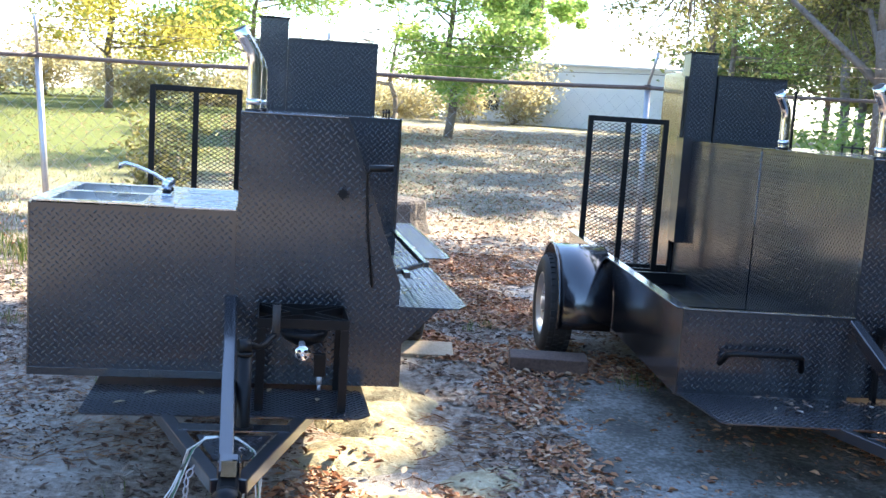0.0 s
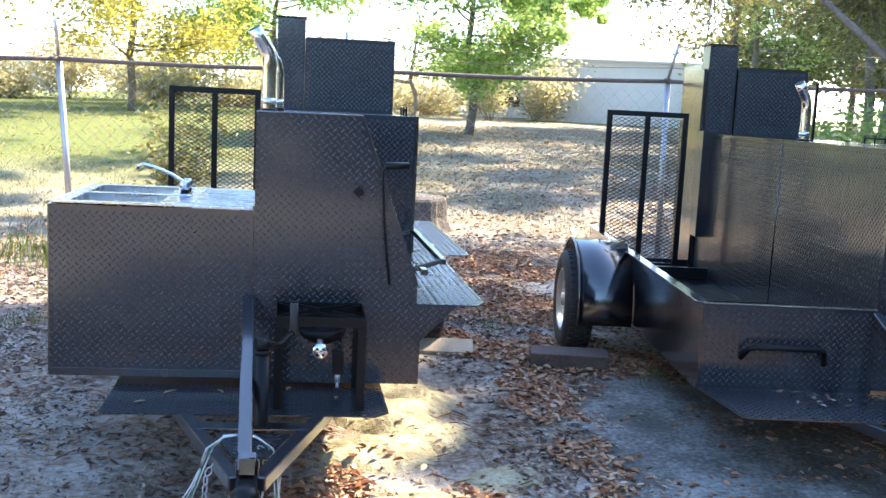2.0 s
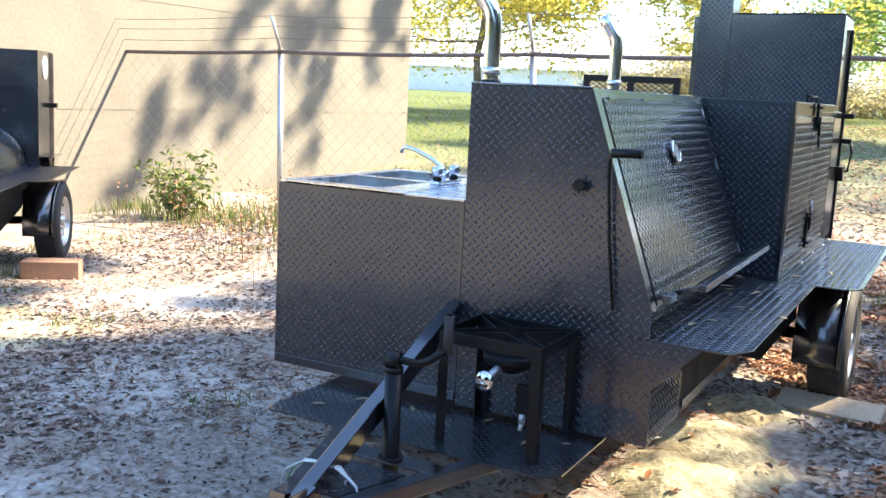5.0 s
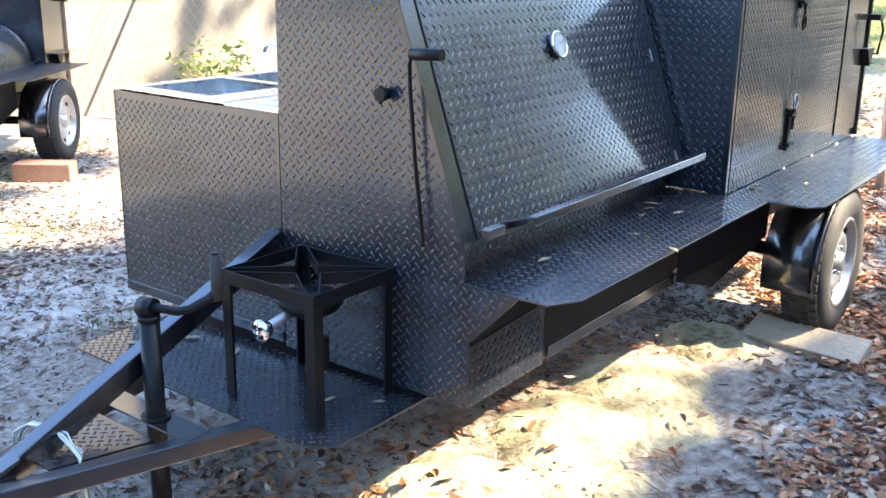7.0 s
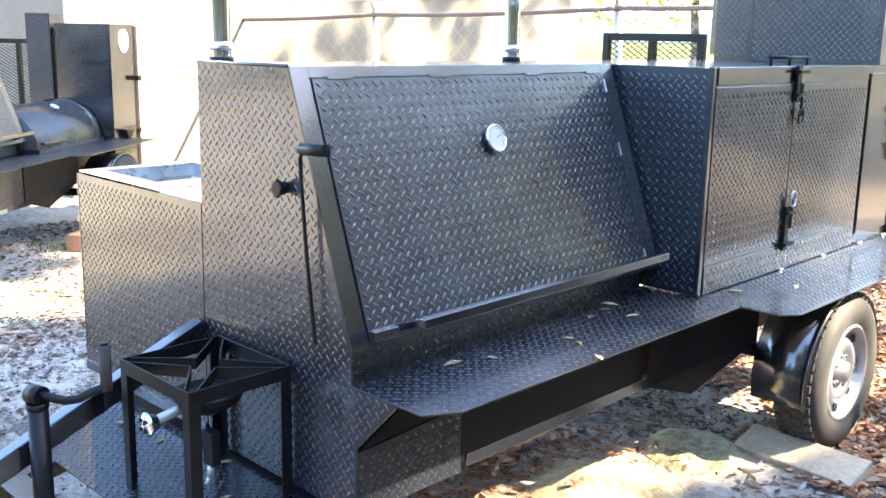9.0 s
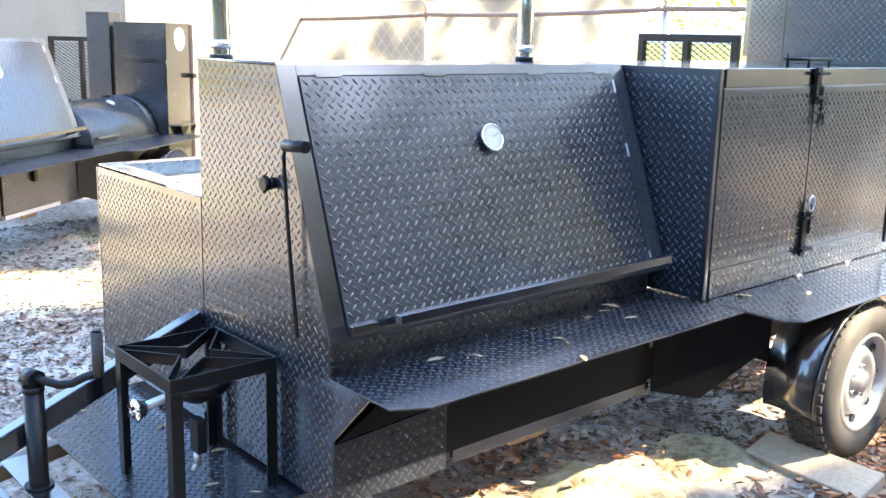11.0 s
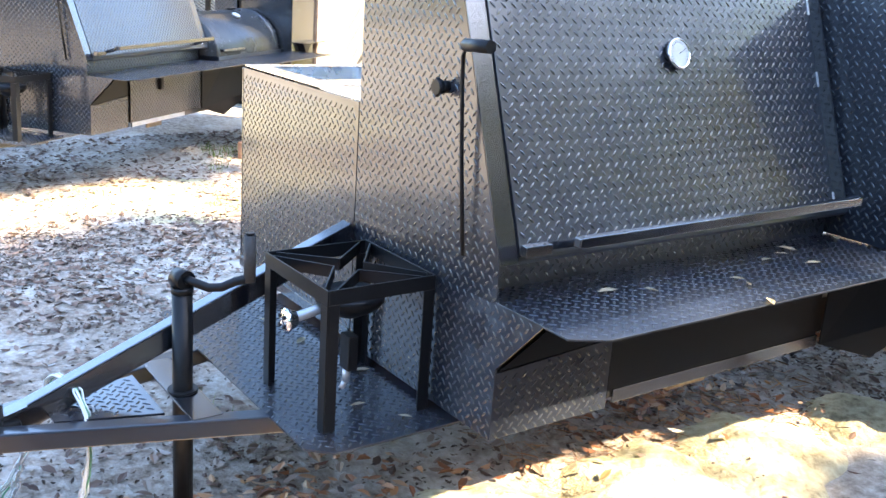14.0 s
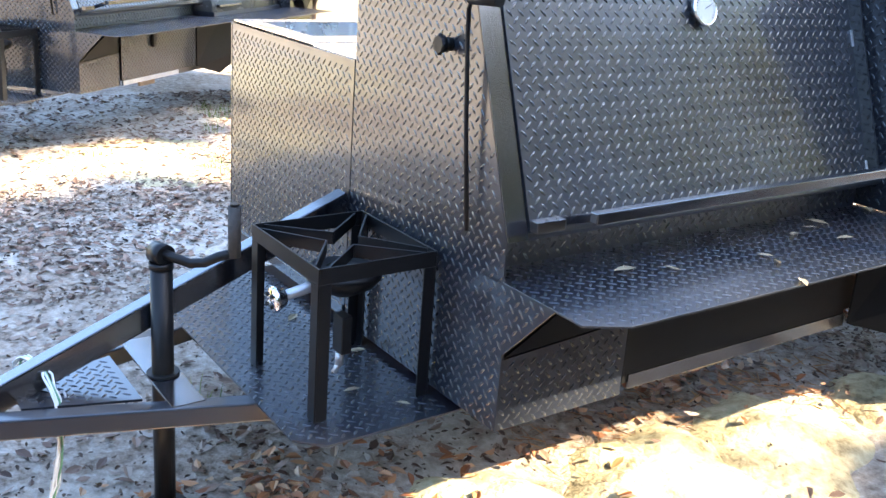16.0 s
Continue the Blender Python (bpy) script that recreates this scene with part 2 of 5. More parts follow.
def chain(bm, pts, link=0.034, thick=0.0035):
    """Chain links along a line of places."""
    pts = [Vector(p) for p in pts]
    k = 0
    for p0, p1 in zip(pts, pts[1:]):
        d = p1 - p0
        n = max(1, int(d.length / (link * 0.78)))
        for i in range(n):
            c = p0 + d * ((i + 0.5) / n)
            m = Matrix.Translation(c) @ d.to_track_quat("X", "Z").to_matrix().to_4x4() @ Matrix.Rotation(math.pi / 2 * (k % 2) + 0.5, 4, "X")
            loop = [m @ Vector((link / 2 * math.cos(a) * 1.0, link * 0.30 * math.sin(a), 0)) for a in [2 * math.pi * j / 10 for j in range(11)]]
            for a, b in zip(loop, loop[1:]):
                rod(bm, a, b, thick, 5)
            k += 1
    return bm


def ramp_gate(T, x0, x1, y, z0, z1):
    g = part("ramp_gate", B(), BLACK, T, "upright mesh ramp gate in a black angle frame")
    w = 0.042
    for name, bxs in (("gate_stile", (x0, x0 + w, z0, z1)), ("gate_stile", (x1 - w, x1, z0, z1)), ("gate_bar", ((x0 + x1) / 2 - w / 2, (x0 + x1) / 2 + w / 2, z0 + w, z1 - w)), ("gate_rail", (x0 + w, x1 - w, z1 - w, z1)), ("gate_rail", (x0 + w, x1 - w, z0, z0 + w))):
        part(name, box(B(), bxs[0], bxs[1], y, y + 0.035, bxs[2], bxs[3], 0.003), BLACK, g)
    for a0, a1 in ((x0 + w, (x0 + x1) / 2 - w / 2), ((x0 + x1) / 2 + w / 2, x1 - w)):
        verts, faces = [], []
        cell_w, cell_h, t = 0.050, 0.0150, 0.0026
        n, rows = max(2, round((a1 - a0) / cell_w * 2)), int((z1 - z0 - 2 * w) / cell_h)
        for r in range(rows):
            zc = z0 + w + (r + 0.5) * cell_h
            for s in range(n):
                xa, xb = a0 + (a1 - a0) * s / n, a0 + (a1 - a0) * (s + 1) / n
                za = zc + cell_h / 2 * (1 if (s + r) % 2 else -1)
                zb = zc - (za - zc)
                k = len(verts)
                verts += [(xa, y + 0.012, za - t), (xb, y + 0.012, zb - t), (xb, y + 0.018, zb + t), (xa, y + 0.018, za + t), (xa, y + 0.02, za - t), (xb, y + 0.02, zb - t)]
                faces += [(k, k + 1, k + 2, k + 3), (k + 4, k + 3, k + 2, k + 5), (k, k + 4, k + 5, k + 1)]
        me = bpy.data.meshes.new("expanded_mesh")
        me.from_pydata([SHEAR @ Vector(p) for p in verts], [], faces)
        me.materials.append(BLACK)
        ob = new("expanded_mesh", me)
        ob.parent = g
        tagged(ob, "black expanded metal mesh")


TONGUE = [(-1.335, -0.395), (-1.315, -0.425), (-0.225, -0.425), (-0.165, -0.365), (-0.165, 0.25), (-1.335, 0.25)]


def tongue(T, outline=TONGUE):
    """Tread plate, A-frame, upper brace, coupler, jack and the square cooker stand in front of the front plate."""
    part("tongue_plate", prism(B(), outline, "z", 0.274, 0.28), PLATE, T, "black tread plate over the tongue")
    lugs(T.children[-1], (0, 0, 0.28), (1, 0, 0), (0, 1, 0), [(x, min(y, -0.005)) for x, y in outline])
    for xa, xb in ((-1.12, -0.752), (-0.335, -0.678)):
        part("frame_tube", rod(B(), (xa, -0.02, 0.247), (xb, -1.13, 0.262), (0.052, 0.052), square=True), PLATE, T)
    part("nose_plate", prism(B(), [(-0.855, -0.665), (-0.575, -0.665), (-0.655, -0.93), (-0.775, -0.93)], "z", 0.2755, 0.282), PLATE, T)
    lugs(T.children[-1], (0, 0, 0.282), (1, 0, 0), (0, 1, 0), [(-0.85, -0.67), (-0.58, -0.67), (-0.66, -0.925), (-0.77, -0.925)])
    part("jack_mount", box(B(), -0.93, -0.50, -0.615, -0.53, 0.2755, 0.2825, 0.001), SMOOTH, T, "flat bar across the tongue that holds the jack")
    b = part("brace_beam", rod(B(), (-0.765, -0.005, 0.668), (-0.728, -1.06, 0.252), (0.052, 0.068), square=True), SMOOTH, T, "sloping black square-tube brace")
    c = part("coupler", box(B(), -0.752, -0.680, -1.23, -1.00, 0.225, 0.29, 0.012), BLACK, T, "black ball coupler with latch")
    part("coupler_socket", ring(B(), (-0.716, -1.235, 0.235), (0, 0, 1), [(0.001, 0.062), (0.03, 0.058), (0.046, 0.04), (0.052, 0.0), (0.056, -0.022), (0.05, -0.024), (0.044, -0.02)], 20), BLACK, c)
    for x in (-0.756, -0.684):
        part("latch_cheek", box(B(), x, x + 0.008, -1.125, -1.045, 0.27, 0.345, 0.003), SMOOTH, c)
    part("coupler_latch", prism(B(), [(-1.145, 0.30), (-1.135, 0.352), (-1.11, 0.348), (-1.09, 0.318), (-1.04, 0.306), (-0.985, 0.322), (-0.985, 0.314), (-1.04, 0.294), (-1.12, 0.292)], "x", -0.742, -0.690), SMOOTH, c)
    J = Vector((-0.686, -0.575, 0))
    j = part("jack_tube", rod(B(), J + Vector((0, 0, -0.10)), J + Vector((0, 0, 0.582)), 0.0285, 20), BLACK, T, "black round jack post")
    part("jack_flange", rod(B(), J + Vector((0, 0, 0.283)), J + Vector((0, 0, 0.29)), 0.042, 20), BLACK, j)
    part("jack_foot", rod(B(), J + Vector((0, 0, -0.13)), J + Vector((0, 0, -0.105)), 0.06, 16), BLACK, j)
    part("jack_collar", rod(B(), J + Vector((0, 0, 0.572)), J + Vector((0, 0, 0.588)), 0.031, 20), BLACK, j)
    part("jack_gearbox", rod(B(), J + Vector((-0.026, -0.006, 0.608)), J + Vector((0.020, 0.006, 0.608)), 0.028, 18), BLACK, j)
    part("jack_crank", pipe(B(), [J + Vector(p) for p in ((0.012, 0.0, 0.615), (0.035, 0.028, 0.604), (0.055, 0.055, 0.594), (0.075, 0.085, 0.598), (0.095, 0.115, 0.616), (0.119, 0.147, 0.628))], 0.0125, 10), BLACK, j, "cranked black jack handle")
    part("crank_grip", rod(B(), J + Vector((0.117, 0.147, 0.618)), J + Vector((0.117, 0.147, 0.748)), 0.0165, 14), RUBBER, j)
    part("grip_cap", rod(B(), J + Vector((0.117, 0.147, 0.749)), J + Vector((0.117, 0.147, 0.755)), 0.012, 12), BLACK, j)
    s = part("cooker_stand", B(), BLACK, T, "square black angle-iron burner stand on the tongue plate")
    X0, X1, Y0, Y1, ZT = -0.645, -0.268, -0.348, -0.016, 0.672
    for x, y, sx, sy in ((X0, Y0, 1, 1), (X1, Y0, -1, 1), (X0, Y1, 1, -1), (X1, Y1, -1, -1)):
        bm = B()
        box(bm, min(x, x + sx * 0.036), max(x, x + sx * 0.036), min(y, y + sy * 0.005), max(y, y + sy * 0.005), 0.281, ZT - 0.041, 0.001)
        box(bm, min(x, x + sx * 0.005), max(x, x + sx * 0.005), min(y + sy * 0.0055, y + sy * 0.036), max(y + sy * 0.0055, y + sy * 0.036), 0.281, ZT - 0.041, 0.001)
        part("leg", bm, BLACK, s)
    for a in ((X0, X1, Y0, Y0 + 0.005), (X0, X1, Y1 - 0.005, Y1), (X0, X0 + 0.005, Y0 + 0.006, Y1 - 0.006), (X1 - 0.005, X1, Y0 + 0.006, Y1 - 0.006)):
        part("top_rail", box(B(), *a, ZT - 0.04, ZT, 0.001), BLACK, s)
    cx, cy = (X0 + X1) / 2, (Y0 + Y1) / 2
    ring4 = [Vector((x, y, ZT - 0.019)) for x, y in ((X0 + 0.008, Y0 + 0.008), (X1 - 0.008, Y0 + 0.008), (X1 - 0.008, Y1 - 0.008), (X0 + 0.008, Y1 - 0.008))]
    mid = Vector((cx, cy, ZT - 0.019))
    for a, e in zip(ring4, ring4[1:] + ring4[:1]):
        apex = mid.lerp((a + e) / 2, 0.30)
        bm = rod(B(), a.lerp(e, 0.07), apex, (0.005, 0.034), square=True)
        rod(bm, apex, a.lerp(e, 0.93), (0.005, 0.034), square=True)
        part("grate_bar", bm, BLACK, s, "flat bar bent to a V")
    part("burner", ring(B(), (cx + 0.01, cy, 0.555), (0, 0, 1), [(0.03, -0.03), (0.085, 0.0), (0.10, 0.02), (0.10, 0.036), (0.08, 0.042), (0.055, 0.03), (0.045, 0.042), (0.02, 0.042), (0.001, 0.03)], 28), BLACK, s, "round black cast iron gas burner")
    v = part("burner_venturi", rod(B(), (cx, cy - 0.02, 0.565), (-0.458, -0.36, 0.536), 0.014, 12), GALV, s, "bright gas mixing tube with a round air shutter")
    part("air_shutter", ring(B(), (-0.458, -0.372, 0.535), (0, -1, 0), [(0.001, 0.004), (0.006, 0.012), (0.012, 0.010), (0.026, 0.006), (0.034, 0.0), (0.034, -0.006), (0.028, -0.012), (0.022, -0.03)], 26), CHROME, v, "white and chrome slotted disc")
    # black studs on the uncut disc stand for the shade in its slots
    bm = B()
    for k in range(4):
        a = math.pi / 4 + k * math.pi / 2
        rod(bm, (-0.458 + 0.018 * math.cos(a), -0.385, 0.535 + 0.018 * math.sin(a)), (-0.458 + 0.018 * math.cos(a), -0.379, 0.535 + 0.018 * math.sin(a)), 0.006, 8)
    part("shutter_slots", bm, BLACK, v)
    bm = box(B(), cx + 0.055, cx + 0.105, cy - 0.05, cy - 0.02, 0.40, 0.50, 0.003)
    part("heat_shield", bm, BLACK, s)
    bm = rod(B(), (cx + 0.08, cy - 0.04, 0.40), (cx + 0.08, cy - 0.04, 0.365), 0.012, 8)
    rod(bm, (cx + 0.08, cy - 0.04, 0.37), (cx + 0.08, cy - 0.055, 0.345), 0.008, 8)
    part("gas_fitting", bm, GALV, s, "small dull grey gas fitting")


def pit(T, chrome_bend=1.0):
    """Closed pit with a sloping lid and its front plate."""
    prof = [(-0.75, 0.33), (-0.75, 1.494), (-0.292, 1.494), (-0.026, 0.768), (-0.034, 0.757), (-0.105, 0.745), (-0.105, 0.33)]
    part("pit_body", prism(B(), prof, "y", 0.007, 1.522, 0.002), PLATE, T, "black welded pit body")
    lugs(T.children[-1], (-0.105, 0, 0), (0, 1, 0), (0, 0, 1), rect(0.02, 1.51, 0.68, 0.742))
    # front plate with its gusset under the shelf
    f = [(-0.75, 0.30), (-0.75, 1.50), (-0.29, 1.50), (-0.021, 0.768), (-0.021, 0.668), (0.165, 0.668), (0.0, 0.50), (0.0, 0.30)]
    p = part("front_plate", prism(B(), f, "y", 0.0, 0.006), PLATE, T, "black diamond tread plate front")
    lugs(p, (0, 0, 0), (1, 0, 0), (0, 0, 1), f)
    part("edge_bead", rod(B(), (-0.75, 0.0, 1.498), (-0.29, 0.0, 1.498), 0.005, 6), SMOOTH, T, "smooth welded edge")
    # lid plane
    d = Vector((0.268, 0, -0.732)).normalized()
    n = Vector((0.732, 0, 0.268)).normalized()
    top = Vector((-0.292, 0, 1.494))
    ln = (Vector((-0.026, 0, 0.768)) - top).length

    def slab(y0, y1, s0, s1, h0, h1, bevel=0.001):
        bm = B()
        box(bm, s0, s1, y0, y1, h0, h1, bevel)
        m = Matrix((( d.x, 0, n.x, top.x), (0, 1, 0, 0), (d.z, 0, n.z, top.z), (0, 0, 0, 1)))
        bm.transform(m)
        bmesh.ops.recalc_face_normals(bm, faces=bm.faces[:])
        return bm
    part("slope_strip", slab(0.001, 0.062, 0.0, ln + 0.005, 0.0015, 0.008), SMOOTH, T, "smooth flat bar beside the lid")
    part("slope_strip", slab(1.435, 1.50, 0.0, ln - 0.02, 0.0015, 0.008), SMOOTH, T)
    part("slope_strip", slab(0.064, 1.433, 0.0, 0.032, 0.0015, 0.007), SMOOTH, T)
    lid = part("pit_lid", slab(0.067, 1.431, 0.036, ln - 0.01, 0.002, 0.012), PLATE, T, "sloping black tread plate lid")
    lugs(lid, top + n * 0.012, (0, 1, 0), -d, [(0.072, -(ln - 0.02)), (1.426, -(ln - 0.02)), (1.426, -0.042), (0.072, -0.042)])
    for y in (0.12, 0.52, 0.98, 1.33):
        part("hinge", slab(y, y + 0.09, 0.028, 0.040, 0.0075, 0.016), SMOOTH, lid)
    for y in (1.424,):
        for s in (0.06, 0.30, 0.70):
            part("weld_strip", slab(y, y + 0.009, s, s + 0.05, 0.012, 0.016), RIM, lid)
    # handle: square bar held off the lower edge by short arms
    bar = part("lid_handle", rod(B(), (0.112, 0.135, 0.846), (0.104, 1.355, 0.850), 0.027, square=True), SMOOTH, lid, "long square-tube lid handle")
    part("handle_end", box(B(), 0.1025, 0.1215, 0.1335, 0.1365, 0.8365, 0.8555), RUBBER, bar)
    for y in (0.17, 1.31):
        part("handle_arm", rod(B(), (0.108, y, 0.846), (-0.02, y, 0.80), (0.027, 0.02), square=True), SMOOTH, bar)
    part("handle_stop", box(B(), 0.0, 0.03, 0.045, 0.13, 0.795, 0.822, 0.002), SMOOTH, bar)
    # thermometer
    g = top + d * ((1.494 - 1.262) / 0.939) + Vector((0, 0.742, 0))
    th = part("thermometer", ring(B(), g + n * 0.012, n, [(0.001, 0.0), (0.02, 0.0), (0.02, 0.004), (0.040, 0.006), (0.046, 0.010), (0.046, 0.020), (0.042, 0.023), (0.040, 0.019)], 30), CHROME, lid, "round dial thermometer with a chrome bezel")
    part("dial", ring(B(), g + n * 0.012, n, [(0.001, 0.0195), (0.040, 0.0195)], 30), WHITE_DIAL, th, "white dial face")
    bm = B()
    side = Vector((0, 1, 0))
    upv = n.cross(side).normalized()
    for k in range(20):
        a = radians(-135 + 270 * k / 19)
        c = g + n * 0.0318
        v = -math.sin(a) * side * -1 + math.cos(a) * (-upv if upv.z < 0 else upv)
        rod(bm, c + v * 0.030, c + v * 0.036, 0.0008, 4)
    rod(bm, g + n * 0.0322, g + n * 0.0322 + side * 0.022 + Vector((0, 0, 0.012)), 0.001, 4)
    part("dial_marks", bm, BLACK, th)
    # lever rod, pipe plug
    lv = part("lever_rod", pipe(B(), [(-0.175, -0.028, 1.285), (-0.188, -0.030, 1.28), (-0.196, -0.030, 1.262), (-0.196, -0.028, 1.2), (-0.18, -0.024, 1.0), (-0.150, -0.02, 0.76)], 0.006, 8), BLACK, T, "hanging black lever rod with a round grip")
    part("lever_grip", rod(B(), (-0.19, -0.030, 1.287), (-0.085, -0.030, 1.292), 0.016, 14), BLACK, lv)
    pl = part("pipe_plug", rod(B(), (-0.30, 0.0, 1.17), (-0.30, -0.020, 1.17), 0.016, 12), BLACK, T, "short black pipe nipple with a cross knob")
    bm = rod(B(), (-0.30, -0.020, 1.17), (-0.30, -0.038, 1.17), 0.021, 8)
    rod(bm, (-0.325, -0.031, 1.17), (-0.275, -0.031, 1.17), 0.006, 8)
    rod(bm, (-0.30, -0.031, 1.195), (-0.30, -0.031, 1.145), 0.006, 8)
    part("cross_knob", bm, BLACK, pl)
    # chrome exhaust stacks
    for x, y in ((-0.70, 0.055), (-0.68, 1.385)):
        pts = [(x, y, 1.494 + 0.02 * k) for k in range(0, 11)]
        for k in range(1, 7):
            a = radians(34 * k / 6)
            pts.append((x - 0.16 * (1 - math.cos(a)) * chrome_bend, y - 0.07 * (1 - math.cos(a)), 1.694 + 0.16 * math.sin(a)))
        e = Vector(pts[-1]) - Vector(pts[-2])
        e.normalize()
        pts += [tuple(Vector(pts[-1]) + e * 0.04 * k) for k in (1, 2)]
        st = part("exhaust_pipe", pipe(B(), pts, 0.031, 20), CHROME, T, "bent chrome exhaust pipe")
        part("stack_collar", rod(B(), (x, y, 1.494), (x, y, 1.512), 0.037, 20), BLACK, st)
        part("stack_clamp", rod(B(), (x, y, 1.53), (x, y, 1.556), 0.034, 20), CHROME, st)
        q = Vector(pts[-1])
        # dark disc stands for the shade inside the open pipe
        part("stack_mouth", rod(B(), q + e * 0.0005, q + e * 0.001, 0.0285, 18), RUBBER, st, "dark disc for the shade inside the pipe")


def shelf(T, x_outer, y0, y1, chamfer, x_in=-0.104, z=0.672):
    pts = [(x_in, y0), (x_outer - chamfer[0], y0), (x_outer, y0 + chamfer[1]), (x_outer, y1), (x_in, y1)]
    p = part("side_shelf", prism(B(), pts, "z", z - 0.006, z, 0.001), PLATE, T, "tread plate serving shelf")
    lugs(p, (0, 0, z), (1, 0, 0), (0, 1, 0), pts)


def side_frame(T, fy=2.29, left=True):
    """Frame rail, skirt plate, wheel, fender and axle on the serving side."""
    part("frame_rail", box(B(), -0.10, -0.045, 0.01, 3.4, 0.335, 0.46, 0.004), BLACK, T)
    part("frame_rail", box(B(), -1.58, -1.52, 0.96, 3.4, 0.335, 0.46, 0.004), BLACK, T)
    for y in (0.6, 1.5, 2.9, 3.35):
        part("cross_member", box(B(), -1.51, -0.11, y, y + 0.05, 0.36, 0.45, 0.003), BLACK, T)
    sk = [(0.007, 0.301), (0.42, 0.301), (0.42, 0.51), (0.007, 0.485)]
    p = part("side_skirt", prism(B(), sk, "x", -0.006, -0.001), PLATE, T, "tread plate skirt along the side")
    lugs(p, (-0.001, 0, 0), (0, 1, 0), (0, 0, 1), sk)
    part("side_panel", prism(B(), [(0.423, 0.33), (1.418, 0.33), (1.418, 0.664), (0.34, 0.664), (0.012, 0.49), (0.423, 0.515)], "x", -0.007, -0.0015), BLACK, T, "smooth black panel under the shelf")
    part("lower_angle", box(B(), 0.0, 0.006, 0.44, 1.418, 0.315, 0.355, 0.001), SMOOTH, T)
    part("rail_foot", box(B(), -0.12, -0.10, 0.80, 0.98, 0.235, 0.334, 0.002), BOARD, T, "pale timber packer under the frame")
    fz, fr = 0.282, 0.318
    w = wheel(T, 0.435, fy, fz, fr, -1)
    fender(T, 0.18, 0.402, fy, fz)
    g = fy - 2.29
    bm = B()
    lo = [(0.014, 1.42, 0.325), (0.07, 1.655, 0.257), (0.176, 1.957, 0.43)]
    rows = [[bm.verts.new((x + dx, y + g, z)) for x, y, z in lo] + [bm.verts.new((x + dx, y + g, 0.664)) for x, y, z in lo[::-1]] for dx in (0.0, 0.006)]
    bm.faces.new(rows[0]), bm.faces.new(rows[1][::-1])
    for k in range(6):
        bm.faces.new((rows[0][k - 1], rows[0][k], rows[1][k], rows[1][k - 1]))
    bmesh.ops.recalc_face_normals(bm, faces=bm.faces[:])
    part("inner_guard", bm, BLACK, T, "black bent guard plate before the wheel")
    if left:
        wheel(T, -2.04, 1.98, 0.33, 0.345, 1)
        fender(T, -1.98, -1.628, 1.98, 0.34, 0.435)
    part("axle", rod(B(), (-1.45, fy, fz), (0.21, fy, fz), 0.032, 14), BLACK, T)
    return w


